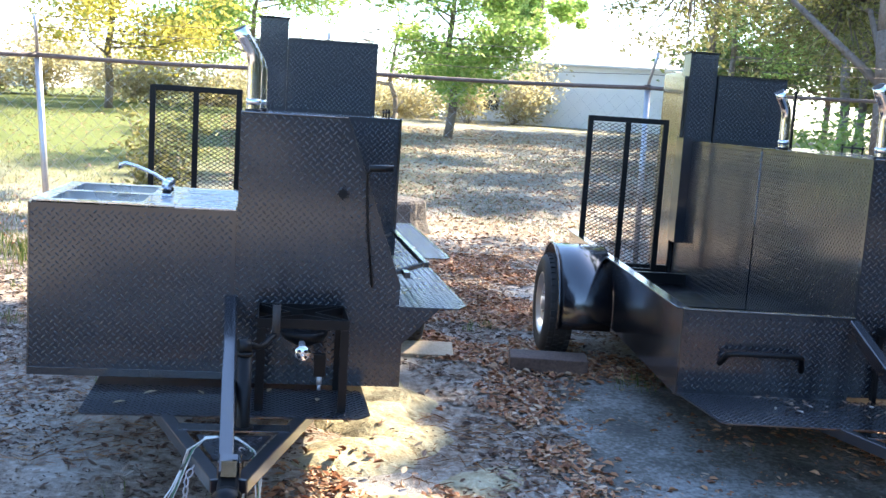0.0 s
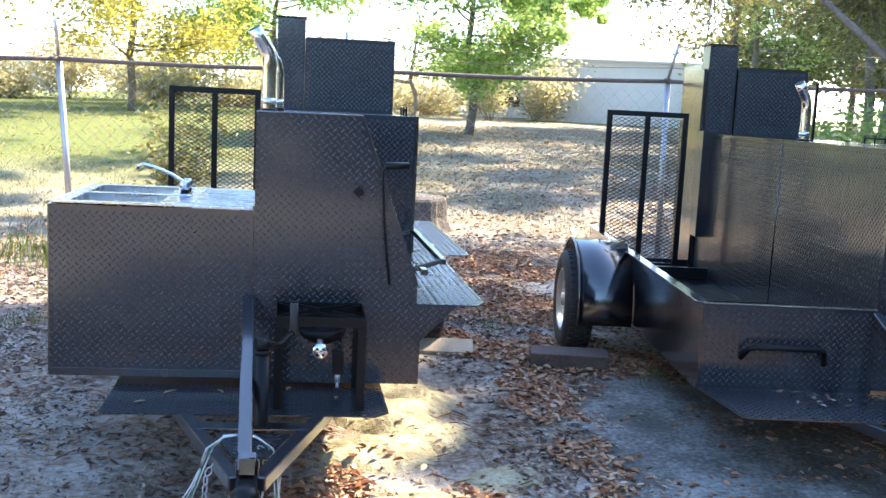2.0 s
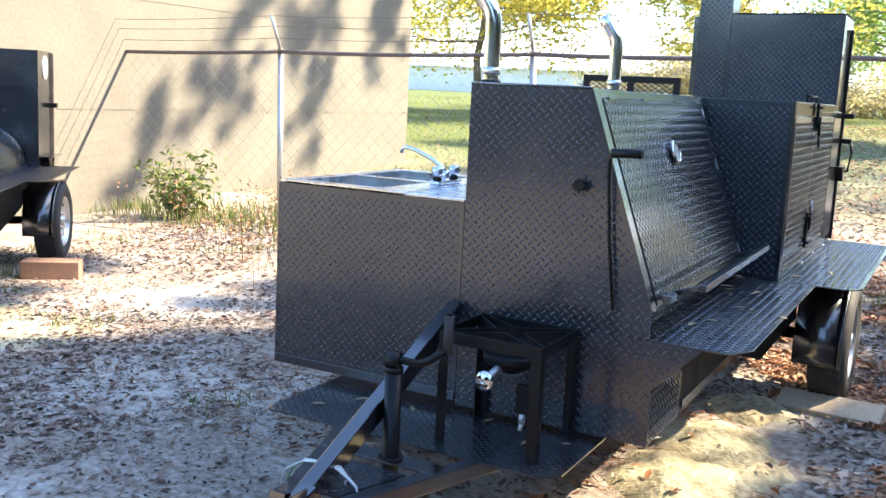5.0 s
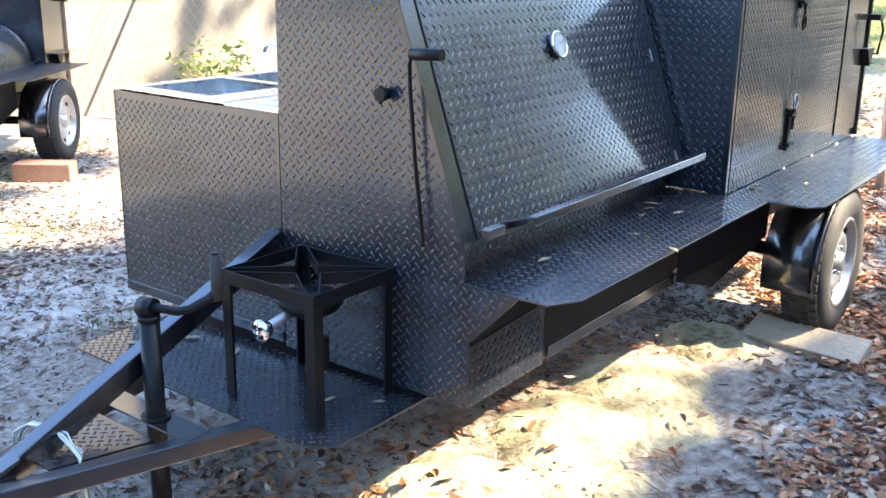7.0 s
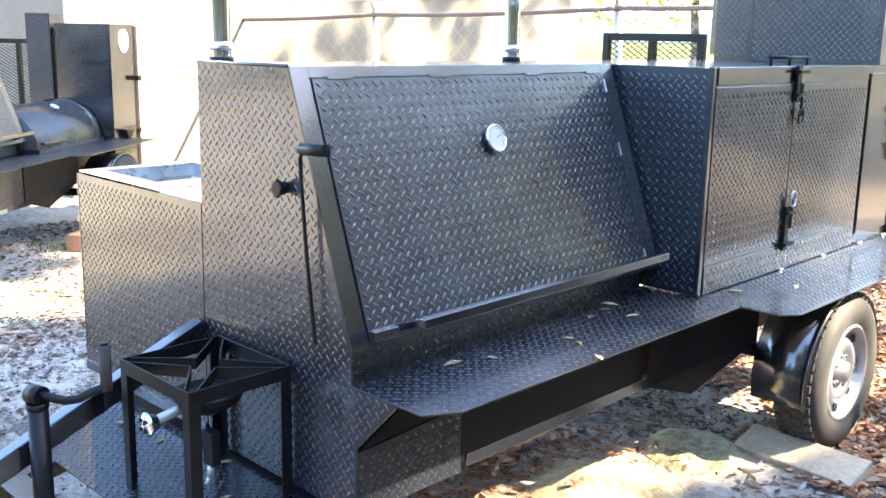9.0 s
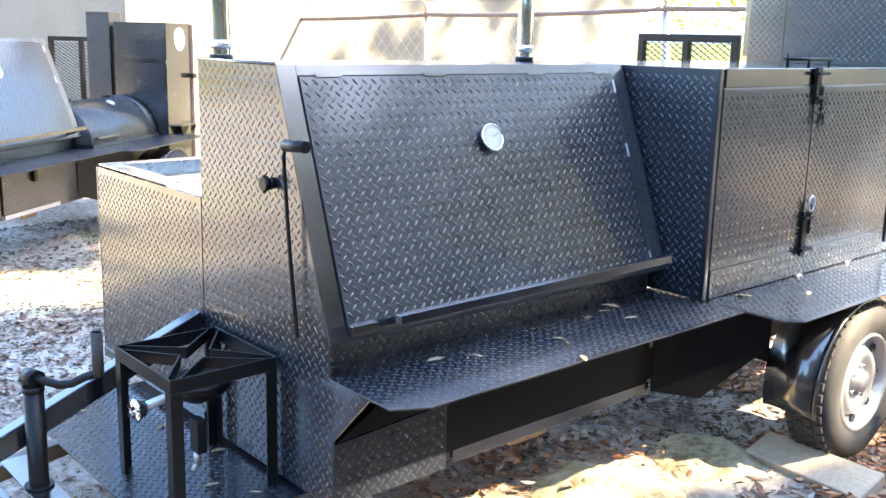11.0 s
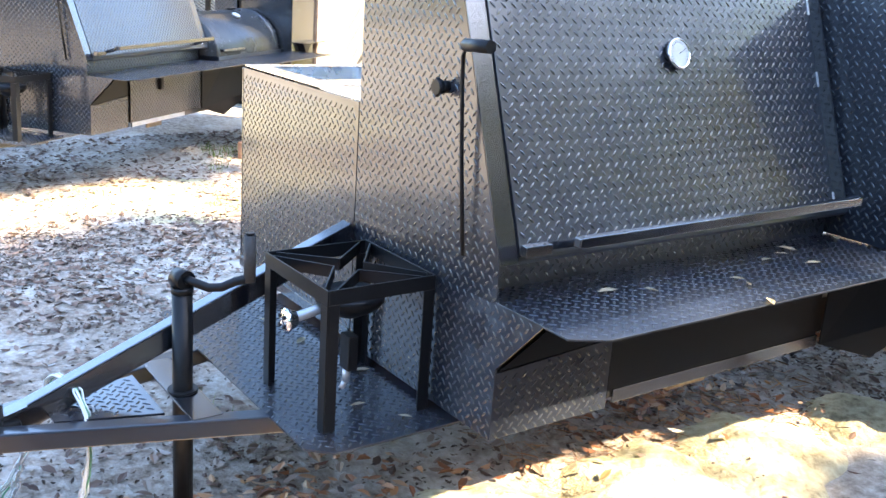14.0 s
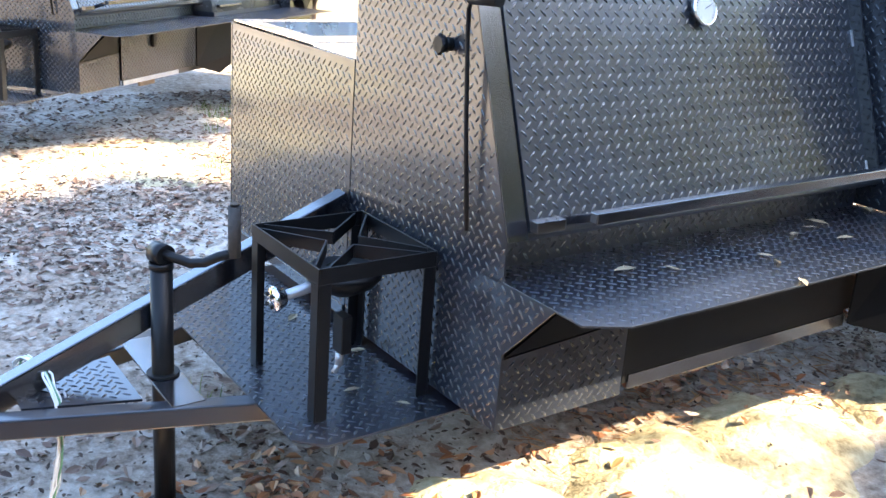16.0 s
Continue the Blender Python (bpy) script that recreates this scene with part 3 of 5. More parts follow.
def cabinet(T, tower=(-0.517, 0.135), flue=(-0.72, -0.5185, 2.15)):
    """Warming cabinet with two doors and the tall box behind it."""
    XR = 0.139
    c = part("warming_cabinet", box(B(), -0.75, XR - 0.004, 1.528, 2.93, 0.676, 1.495, 0.002), PLATE, T, "black cabinet with two tread plate doors")
    lugs(c, (0, 1.528, 0), (1, 0, 0), (0, 0, 1), rect(-0.28, XR - 0.012, 0.69, 1.485))
    part("corner_strip", box(B(), XR - 0.012, XR + 0.004, 1.524, 1.545, 0.678, 1.497, 0.002), SMOOTH, c)
    part("top_band", box(B(), XR - 0.003, XR + 0.004, 1.562, 2.93, 1.432, 1.497, 0.002), SMOOTH, c)
    bb = part("bottom_band", box(B(), XR - 0.003, XR + 0.003, 1.562, 2.93, 0.678, 0.782, 0.001), PLATE, c)
    lugs(bb, (XR + 0.003, 0, 0), (0, 1, 0), (0, 0, 1), rect(1.57, 2.92, 0.684, 0.782))
    for y0, y1 in ((1.549, 2.178), (2.186, 2.92)):
        d = part("cabinet_door", box(B(), XR - 0.003, XR + 0.007, y0, y1, 0.786, 1.428, 0.002), PLATE, c, "tread plate cabinet door")
        lugs(d, (XR + 0.007, 0, 0), (0, 1, 0), (0, 0, 1), rect(y0 + 0.01, y1 - 0.01, 0.796, 1.42))
    for z0, z1, s in ((1.36, 1.50, 1), (0.76, 0.94, -1)):
        la = part("door_latch", box(B(), XR + 0.008, XR + 0.022, 2.165, 2.20, z0, z1, 0.002), BLACK, c, "black slide latch with a wire loop")
        zc = 1.30 if s > 0 else 0.97
        loop = [(XR + 0.028, 2.205 + 0.022 * math.cos(a), zc + 0.03 * math.sin(a)) for a in [2 * math.pi * k / 14 for k in range(15)]]
        part("latch_loop", pipe(B(), loop, 0.0045, 6), BLACK if s > 0 else GALV, la)
        part("latch_rod", rod(B(), (XR + 0.026, 2.205, zc), (XR + 0.026, 2.205, (z0 + z1) / 2), 0.006, 8), BLACK, la)
        for z in (z0 + 0.02, z1 - 0.03):
            part("latch_keeper", box(B(), XR + 0.008, XR + 0.036, 2.155, 2.235, z, z + 0.012, 0.001), BLACK, la)
    part("top_latch", rod(B(), (XR - 0.02, 1.98, 1.53), (XR - 0.02, 2.34, 1.53), 0.007, 8), BLACK, c, "thin latch bar on the cabinet top")
    for y in (2.0, 2.16, 2.32):
        part("latch_post", rod(B(), (XR - 0.02, y, 1.496), (XR - 0.02, y, 1.55), 0.006, 8), BLACK, c)
    t = part("firebox_tower", box(B(), -0.52, XR - 0.004, 2.934, 3.36, 0.676, 1.494, 0.002), SMOOTH, T, "tall black tower with diamond plate faces")
    part("tower_top", box(B(), tower[0], tower[1], 3.06, 3.48, 1.4945, 2.015, 0.002), PLATE, t)
    lugs(t, (0, 3.06, 0), (1, 0, 0), (0, 0, 1), rect(tower[0] + 0.012, tower[1] - 0.012, 1.51, 2.0))
    part("tower_cap", box(B(), tower[0] + 0.003, tower[1] + 0.006, 3.052, 3.488, 2.016, 2.022, 0.001), BLACK, t)
    part("tower_door", box(B(), XR - 0.003, XR + 0.006, 2.96, 3.34, 0.72, 1.46, 0.003), SMOOTH, t, "smooth black side door")
    part("door_edge", box(B(), XR - 0.003, XR + 0.016, 3.345, 3.375, 0.68, 1.95, 0.003), BLACK, t)
    for z in (1.27, 1.42):
        part("tower_latch", box(B(), XR + 0.006, XR + 0.07, 3.33, 3.40, z, z + 0.03, 0.004), BLACK, t)
    part("tower_hook", prism(B(), [(3.26, 1.13), (3.39, 1.13), (3.33, 1.04)], "x", XR + 0.007, XR + 0.045), BLACK, t)
    part("tower_handle", pipe(B(), [(XR + 0.01, 3.385, 1.28), (XR + 0.06, 3.39, 1.28), (XR + 0.075, 3.39, 1.22), (XR + 0.06, 3.39, 1.10), (XR + 0.01, 3.385, 1.10)], 0.008, 8), BLACK, t)
    fx0, fx1, ft = flue
    s = part("square_flue", box(B(), fx0, fx1, 3.06, 3.26, 0.68, ft, 0.002), PLATE, T, "square black flue with a flat cap")
    lugs(s, (0, 3.06, 0), (1, 0, 0), (0, 0, 1), rect(fx0 + 0.01, fx1 - 0.01, 1.51, ft - 0.01))
    part("flue_cap", box(B(), fx0 - 0.015, fx1 + 0.010, 3.045, 3.275, ft + 0.002, ft + 0.012, 0.002), BLACK, s)
    part("flue_door", box(B(), fx0 - 0.032, fx0 - 0.0015, 3.07, 3.25, 1.52, 2.0, 0.002), SMOOTH, s)


def sink(T):
    X0, X1, Y1 = -1.62, -0.755, 0.96
    b = part("sink_cabinet", box(B(), X0, X1, 0.004, Y1, 0.33, 1.03, 0.002), PLATE, T, "black tread plate box under the sink")
    fp = part("sink_front", box(B(), X0, X1 + 0.003, -0.002, 0.0035, 0.315, 1.066), PLATE, b, "tread plate front of the sink box")
    lugs(fp, (0, -0.002, 0), (1, 0, 0), (0, 0, 1), rect(X0 + 0.004, X1 - 0.002, 0.352, 1.06))
    part("bottom_strip", box(B(), X0, X1, -0.008, -0.0025, 0.315, 0.35, 0.001), SMOOTH, b)
    part("sink_side", box(B(), X0 - 0.001, X0 + 0.004, 0.004, Y1, 0.315, 1.066), PLATE, b)
    part("corner_edge", box(B(), X0 - 0.003, X0 + 0.006, -0.004, 0.008, 0.315, 1.066, 0.002), SMOOTH, b)
    # stainless top with two bowls side by side along the trailer
    ZT = 1.072
    bowls = [(-1.545, -1.165, 0.075, 0.445), (-1.545, -1.165, 0.50, 0.87)]
    bm = B()
    xs, ys = [X0 + 0.004, -1.545, -1.165, -1.02], [0.004, 0.075, 0.445, 0.50, 0.87, Y1 - 0.01]
    grid = [[bm.verts.new((x, y, ZT)) for y in ys] for x in xs]
    for i in range(3):
        for j in range(5):
            if not (i == 1 and j in (1, 3)):
                bm.faces.new((grid[i][j], grid[i + 1][j], grid[i + 1][j + 1], grid[i][j + 1]))
    g = bmesh.ops.extrude_face_region(bm, geom=bm.faces[:])
    bmesh.ops.translate(bm, verts=[v for v in g["geom"] if isinstance(v, bmesh.types.BMVert)], vec=(0, 0, 0.006))
    bmesh.ops.recalc_face_normals(bm, faces=bm.faces[:])
    s = part("sink_top", bm, STEEL, T, "stainless double sink set in the box top")
    for x0, x1, y0, y1 in bowls:
        bm = B()
        box(bm, x0, x1, y0, y1, ZT - 0.18, ZT + 0.002)
        bmesh.ops.delete(bm, geom=[f for f in bm.faces if f.normal.z > 0.9 or all(v.co.z > ZT for v in f.verts)], context="FACES")
        es = [e for e in bm.edges if not e.is_boundary]
        bmesh.ops.bevel(bm, geom=es, offset=0.035, segments=4, affect="EDGES", profile=0.5)
        for f in bm.faces:
            f.smooth = True
        bmesh.ops.reverse_faces(bm, faces=bm.faces[:])
        bo = part("bowl", bm, STEEL, s)
        part("drain", ring(B(), ((x0 + x1) / 2, (y0 + y1) / 2, ZT - 0.179), (0, 0, 1), [(0.001, 0.001), (0.03, 0.001), (0.04, 0.004), (0.043, 0.001)], 20), CHROME, bo)
    db = part("drainboard", box(B(), -1.018, -0.757, 0.004, Y1 - 0.01, ZT - 0.006, ZT + 0.004, 0.002), STEEL, T, "ribbed stainless drainboard")
    for k in range(9):
        part("rib", box(B(), -1.0, -0.77, 0.06 + k * 0.095, 0.075 + k * 0.095, ZT + 0.0042, ZT + 0.007, 0.001), STEEL, db)
    # tap
    fx, fy = -1.09, 0.47
    t = part("tap", box(B(), fx - 0.025, fx + 0.025, fy - 0.10, fy + 0.10, ZT + 0.0062, ZT + 0.022, 0.006), CHROME, s, "chrome mixer tap with clear knobs")
    for y in (fy - 0.075, fy + 0.075):
        k = part("tap_knob", ring(B(), (fx, y, ZT + 0.022), (0, 0, 1), [(0.015, 0), (0.014, 0.018), (0.02, 0.022), (0.026, 0.034), (0.024, 0.052), (0.012, 0.06), (0.001, 0.06)], 10), STEEL, t)
        part("tap_base", rod(B(), (fx, y, ZT + 0.02), (fx, y, ZT + 0.036), 0.019, 14), BLACK, t)
    part("tap_body", rod(B(), (fx, fy, ZT + 0.02), (fx, fy, ZT + 0.062), 0.017, 14, 0.013), CHROME, t)
    sp = [(fx, fy, ZT + 0.05), (fx - 0.02, fy, ZT + 0.075), (fx - 0.07, fy, ZT + 0.105), (fx - 0.15, fy, ZT + 0.135), (fx - 0.20, fy, ZT + 0.148), (fx - 0.222, fy, ZT + 0.14), (fx - 0.228, fy, ZT + 0.12)]
    part("spout", pipe(B(), sp, 0.0085, 10), CHROME, t)


SHEAR = Matrix(((1, -0.042, 0, 0), (0, 1, 0, 0), (0, 0, 1, 0), (0, 0, 0, 1)))
T1 = thing("smoker_trailer", "black tread plate barbecue smoker trailer with a stainless sink", "smoker trailer", group="smoker trailers in the yard")
pit(T1)
sink(T1)
cabinet(T1)
shelf(T1, 0.305, 0.0, 1.545, (0.05, 0.092))
for wy in (2.19, 2.60, 3.01, 3.30):
    part("weld_bead", rod(B(), (0.148, wy - 0.02, 0.676), (0.148, wy + 0.03, 0.676), 0.006, 6), STEEL, T1, "short bright weld bead")
shelf(T1, 0.50, 1.549, 3.36, (0.05, 0.06), x_in=0.05, z=0.6725)
side_frame(T1, left=False)
tongue(T1)
ramp_gate(T1, -1.496, -0.833, 3.15, 0.46, 1.625)
SHEAR = Matrix.Identity(4)

def deck(T):
    """Open deck with low side walls, in place of the sink."""
    part("deck_floor", box(B(), -1.60, -0.755, 0.01, 3.12, 0.35, 0.356), BLACK, T, "open black deck floor")
    part("deck_ledge", box(B(), -1.614, -1.44, 0.9, 3.12, 0.462, 0.502, 0.003), BLACK, T, "narrow ledge with fallen leaves")
    f = part("deck_front", box(B(), -1.62, -0.752, -0.002, 0.004, 0.265, 0.70), PLATE, T, "tread plate front wall of the deck")
    lugs(f, (0, -0.002, 0), (1, 0, 0), (0, 0, 1), rect(-1.61, -0.76, 0.29, 0.69))
    part("deck_rim", box(B(), -1.62, -0.752, -0.006, 0.03, 0.7005, 0.708, 0.002), SMOOTH, T)
    part("deck_side", prism(B(), [(0.004, 0.265), (3.38, 0.265), (3.38, 0.70), (0.004, 0.70)], "x", -1.625, -1.615), SMOOTH, T, "smooth black side wall of the deck")
    part("deck_rim", box(B(), -1.65, -1.59, 0.035, 3.38, 0.7005, 0.708, 0.002), SMOOTH, T)
    bm = pipe(B(), [(-1.42, -0.003, 0.44), (-1.40, -0.06, 0.50), (-1.37, -0.075, 0.51), (-1.06, -0.075, 0.51), (-1.03, -0.06, 0.50), (-1.0, -0.003, 0.42)], 0.014, 10)
    part("grab_bar", bm, BLACK, T, "black tube grab bar")
    # back of the pit and cabinet, with one welded seam
    p = part("back_wall", box(B(), -0.757, -0.7515, 0.0, 3.33, 0.357, 1.494), PLATE, T, "long tread plate back wall")
    lugs(p, (-0.757, 0, 0), (0, -1, 0), (0, 0, 1), rect(-3.32, -0.01, 0.37, 1.485))
    part("wall_seam", rod(B(), (-0.758, 1.52, 0.37), (-0.758, 1.52, 1.49), 0.004, 6), SMOOTH, p)
    part("wall_rim", box(B(), -0.765, -0.752, 0.0, 3.33, 1.4945, 1.50, 0.001), SMOOTH, p)
    part("flue_casing", box(B(), -0.80, -0.62, 3.34, 3.95, 0.36, 2.05, 0.004), SMOOTH, T, "tall smooth flue casing")


def barrel(T):
    """Round barrel cooker and tread plate tower in place of the cabinet."""
    y0, y1, cx, cz, r = 1.53, 2.645, -0.27, 0.70, 0.31
    prof = [(0.001, -0.012), (r * 0.96, -0.008), (r, 0.006), (r, y1 - y0 - 0.06), (r * 0.985, y1 - y0 - 0.03), (r * 0.93, y1 - y0 - 0.012), (0.001, y1 - y0 - 0.008)]
    b = part("barrel_cooker", ring(B(), (cx, y0 + 0.02, cz), (0, 1, 0), prof, 40), noisy("worn_barrel_paint", [(0.3, (0.016, 0.016, 0.017)), (0.7, (0.04, 0.039, 0.037))], 4, (0.18, 0.32), bump=0.05), T, "round dull black barrel cooker")
    part("barrel_band", ring(B(), (cx, y1 - 0.10, cz), (0, 1, 0), [(r + 0.001, 0), (r + 0.007, 0.002), (r + 0.007, 0.016), (r + 0.001, 0.018)], 40), SMOOTH, b)
    a = radians(62)
    gn = Vector((math.cos(a), 0, math.sin(a)))
    gp = Vector((cx, y0 + 0.62, cz)) + gn * r
    part("barrel_gauge", ring(B(), gp, gn, [(0.001, 0.0), (0.034, 0.0), (0.038, 0.012), (0.034, 0.018), (0.001, 0.018)], 18), WHITE_DIAL, b, "white dial gauge")
    for yh in (y0 + 0.16, y0 + 0.78):
        part("barrel_hinge", rod(B(), (cx - 0.02, yh, cz + r + 0.006), (cx - 0.02, yh + 0.14, cz + r + 0.006), 0.009, 10), BLACK, b)
    part("barrel_handle", box(B(), 0.045, 0.075, y0 + 0.06, y0 + 0.40, 0.735, 0.755, 0.003), SMOOTH, b)
    bb = part("barrel_base", box(B(), -0.74, 0.055, y0 + 0.01, y1, 0.5, 0.70), PLATE, T)
    lugs(bb, (0.055, 0, 0), (0, 1, 0), (0, 0, 1), rect(y0 + 0.02, y1 - 0.01, 0.68, 0.70))
    t = part("firebox_tower", box(B(), -0.345, 0.139, 2.67, 3.17, 0.35, 1.64, 0.002), SMOOTH, T, "tall tower with a tread plate front")
    lugs(t, (0, 2.67, 0), (1, 0, 0), (0, 0, 1), rect(-0.335, 0.13, 0.69, 1.31))
    lugs(t, (0, 2.67, 0), (1, 0, 0), (0, 0, 1), rect(-0.335, 0.13, 1.33, 1.63))
    part("tower_seam", box(B(), -0.34, 0.134, 2.664, 2.6695, 1.315, 1.325), SMOOTH, t)
    part("vent_disc", rod(B(), (0.139, 2.93, 1.50), (0.146, 2.93, 1.50), 0.10, 24), WHITE_DIAL, t, "round pale vent disc")
    part("tower_post", box(B(), 0.125, 0.16, 3.172, 3.20, 0.30, 1.63, 0.002), RUSTY, t)
    part("tower_latch", box(B(), 0.14, 0.20, 3.08, 3.15, 1.16, 1.20, 0.003), BLACK, t)
    part("hook_shelf", box(B(), 0.1405, 0.22, 2.78, 3.22, 0.745, 0.752, 0.001), SMOOTH, t)
    part("tower_hook", prism(B(), [(2.80, 0.744), (2.98, 0.744), (2.88, 0.65)], "x", 0.141, 0.19), BLACK, t)
    part("flue_casing", box(B(), -0.38, -0.346, 2.69, 3.1, 0.5, 1.60, 0.002), BLACK, T)
    s = part("square_flue", box(B(), -0.60, -0.384, 2.67, 2.88, 0.5, 1.72, 0.002), PLATE, T, "square tread plate flue")
    lugs(s, (0, 2.67, 0), (1, 0, 0), (0, 0, 1), rect(-0.59, -0.394, 0.9, 1.71))


T2 = thing("smoker_trailer", "black smoker trailer with an open leaf-strewn deck", "smoker trailer", pose(3.034, 0.109, -0.04, 0, 0, -5), "smoker trailers in the yard")
pit(T2)
cabinet(T2, (-0.60, -0.05), (-0.835, -0.615, 2.18))
deck(T2)
side_frame(T2)
tongue(T2, [(-1.62, 0.0), (-1.545, -0.465), (-1.525, -0.485), (-0.225, -0.485), (-0.165, -0.425), (-0.165, 0.25), (-1.62, 0.25)])
ramp_gate(T2, -1.585, -0.935, 3.15, 0.40, 1.65)

T3 = thing("smoker_trailer", "black smoker trailer with a round barrel cooker behind its lid", "smoker trailer", pose(-4.54, 0.22, 0.0, 0, 0, 40), "smoker trailers in the yard")
pit(T3)
barrel(T3)
shelf(T3, 0.305, 0.0, 1.5, (0.05, 0.092))
shelf(T3, 0.44, 1.504, 2.85, (0.05, 0.06), x_in=0.056, z=0.6725)
side_frame(T3, fy=2.22, left=False)
sp = part("side_plate", prism(B(), [(0.424, 0.30), (1.45, 0.30), (1.45, 0.664), (0.42, 0.664)], "x", 0.0065, 0.0105), PLATE, T3, "tread plate side panel with a small handle")
lugs(sp, (0.0105, 0, 0), (0, 1, 0), (0, 0, 1), [(0.43, 0.33), (1.44, 0.33), (1.44, 0.66), (0.43, 0.66)])
part("panel_handle", box(B(), 0.011, 0.035, 0.76, 0.80, 0.52, 0.60, 0.004), BLACK, sp)
part("bottom_strip", box(B(), 0.0125, 0.017, 0.43, 1.10, 0.301, 0.33, 0.001), GALV, sp, "pale worn bottom edge")
tongue(T3)
ramp_gate(T3, -1.30, -0.64, 3.2, 0.46, 1.50)

# ---- ground ----


def ground_z(x, y):
    s = max(0.0, y - 2.6)
    h = 0.056 * s * s / (s + 2.0)
    h = 1.6 * (1 - math.exp(-h / 1.6))
    dip = -0.13 + 0.08 * min(1.0, max(0.0, (y + 0.6) / 2.6))
    h += 0.45 * (1 - math.exp(-max(0.0, y - 8.5) / 9))
    return dip + h + 0.010 * noise.noise(Vector((x * 0.9, y * 0.9, 0))) * (1 if y < 4 else 3)


def soil():
    m = bpy.data.materials.new("leafy_soil")
    m.use_nodes = True
    nt = m.node_tree
    b = nt.nodes["Principled BSDF"]
    v = coords(nt)
    n1 = node(nt, "TexNoise", Scale=0.8, Detail=8.0, Roughness=0.65)
    n2 = node(nt, "TexNoise", Scale=26.0, Detail=6.0, Roughness=0.7)
    n3 = node(nt, "TexNoise", Scale=0.35, Detail=3.0)
    for n in (n1, n2, n3):
        nt.links.new(v, n.inputs["Vector"])
    a = ramp(nt, n2.outputs[0], [(0.3, (0.115, 0.085, 0.063)), (0.48, (0.28, 0.225, 0.175)), (0.7, (0.49, 0.435, 0.37))])
    sand = ramp(nt, n2.outputs[0], [(0.3, (0.32, 0.28, 0.23)), (0.7, (0.58, 0.535, 0.47))])
    mask = ramp(nt, n1.outputs[0], [(0.47, (0, 0, 0)), (0.56, (1, 1, 1))])
    grass = ramp(nt, n2.outputs[0], [(0.3, (0.06, 0.09, 0.025)), (0.7, (0.20, 0.22, 0.075))])
    sep = nt.nodes.new("ShaderNodeSeparateXYZ")
    nt.links.new(v, sep.inputs[0])
    far = nt.nodes.new("ShaderNodeMapRange")
    far.inputs[1].default_value, far.inputs[2].default_value = 5.0, 13.0
    nt.links.new(sep.outputs[1], far.inputs[0])
    m1, m2 = nt.nodes.new("ShaderNodeMix"), nt.nodes.new("ShaderNodeMix")
    for mx in (m1, m2):
        mx.data_type = "RGBA"
    nt.links.new(mask, m1.inputs[0])
    nt.links.new(a, m1.inputs[6])
    nt.links.new(sand, m1.inputs[7])
    west = nt.nodes.new("ShaderNodeMapRange")
    west.inputs[1].default_value, west.inputs[2].default_value = 3.0, -3.0
    west.inputs[3].default_value = 0.35
    nt.links.new(sep.outputs[0], west.inputs[0])
    both = nt.nodes.new("ShaderNodeMath")
    both.operation = "MULTIPLY"
    nt.links.new(far.outputs[0], both.inputs[0])
    nt.links.new(west.outputs[0], both.inputs[1])
    nt.links.new(both.outputs[0], m2.inputs[0])
    nt.links.new(m1.outputs[2], m2.inputs[6])
    nt.links.new(grass, m2.inputs[7])
    nt.links.new(m2.outputs[2], b.inputs["Base Color"])
    b.inputs["Roughness"].default_value = 0.95
    b.inputs["Specular IOR Level"].default_value = 0.15
    bp = node(nt, "Bump", Strength=0.9, Distance=0.02)
    nt.links.new(n2.outputs[0], bp.inputs["Height"])
    nt.links.new(bp.outputs[0], b.inputs["Normal"])
    return m


def sheet(name, xs, ys, fz, material):
    verts = [(x, y, fz(x, y)) for x in xs for y in ys]
    n = len(ys)
    faces = [(i * n + j, (i + 1) * n + j, (i + 1) * n + j + 1, i * n + j + 1) for i in range(len(xs) - 1) for j in range(n - 1)]
    me = bpy.data.meshes.new(name)
    me.from_pydata(verts, [], faces)
    me.polygons.foreach_set("use_smooth", [True] * len(faces))
    me.materials.append(material)
    return new(name, me)


xs = [-400, -200, -100, -60, -40, -30] + [-24 + 0.8 * k for k in range(18)] + [-9.5 + 0.2 * k for k in range(88)] + [8 + 0.8 * k for k in range(20)] + [25, 30, 40, 60, 100, 200, 400]
ys = [-400, -100, -40, -20, -12] + [-8 + 0.2 * k for k in range(100)] + [12 + 0.9 * k for k in range(32)] + [42, 46, 52, 60, 80, 120, 200, 400]
tagged(sheet("ground", xs, ys, ground_z, soil()), "leaf-strewn sandy soil rising to a grassy field", "ground", kind="structure")

# dark ramp tones hold dirt and also the shade of trailer and trees
CONCRETE = noisy("worn_shaded_concrete", [(0.36, (0.05, 0.044, 0.034)), (0.49, (0.12, 0.11, 0.09)), (0.57, (0.25, 0.24, 0.215)), (0.70, (0.42, 0.41, 0.38))], 2.2, (0.75, 0.95), bump=0.8, fine=38, distance=0.012, coarse_mix=0.4)


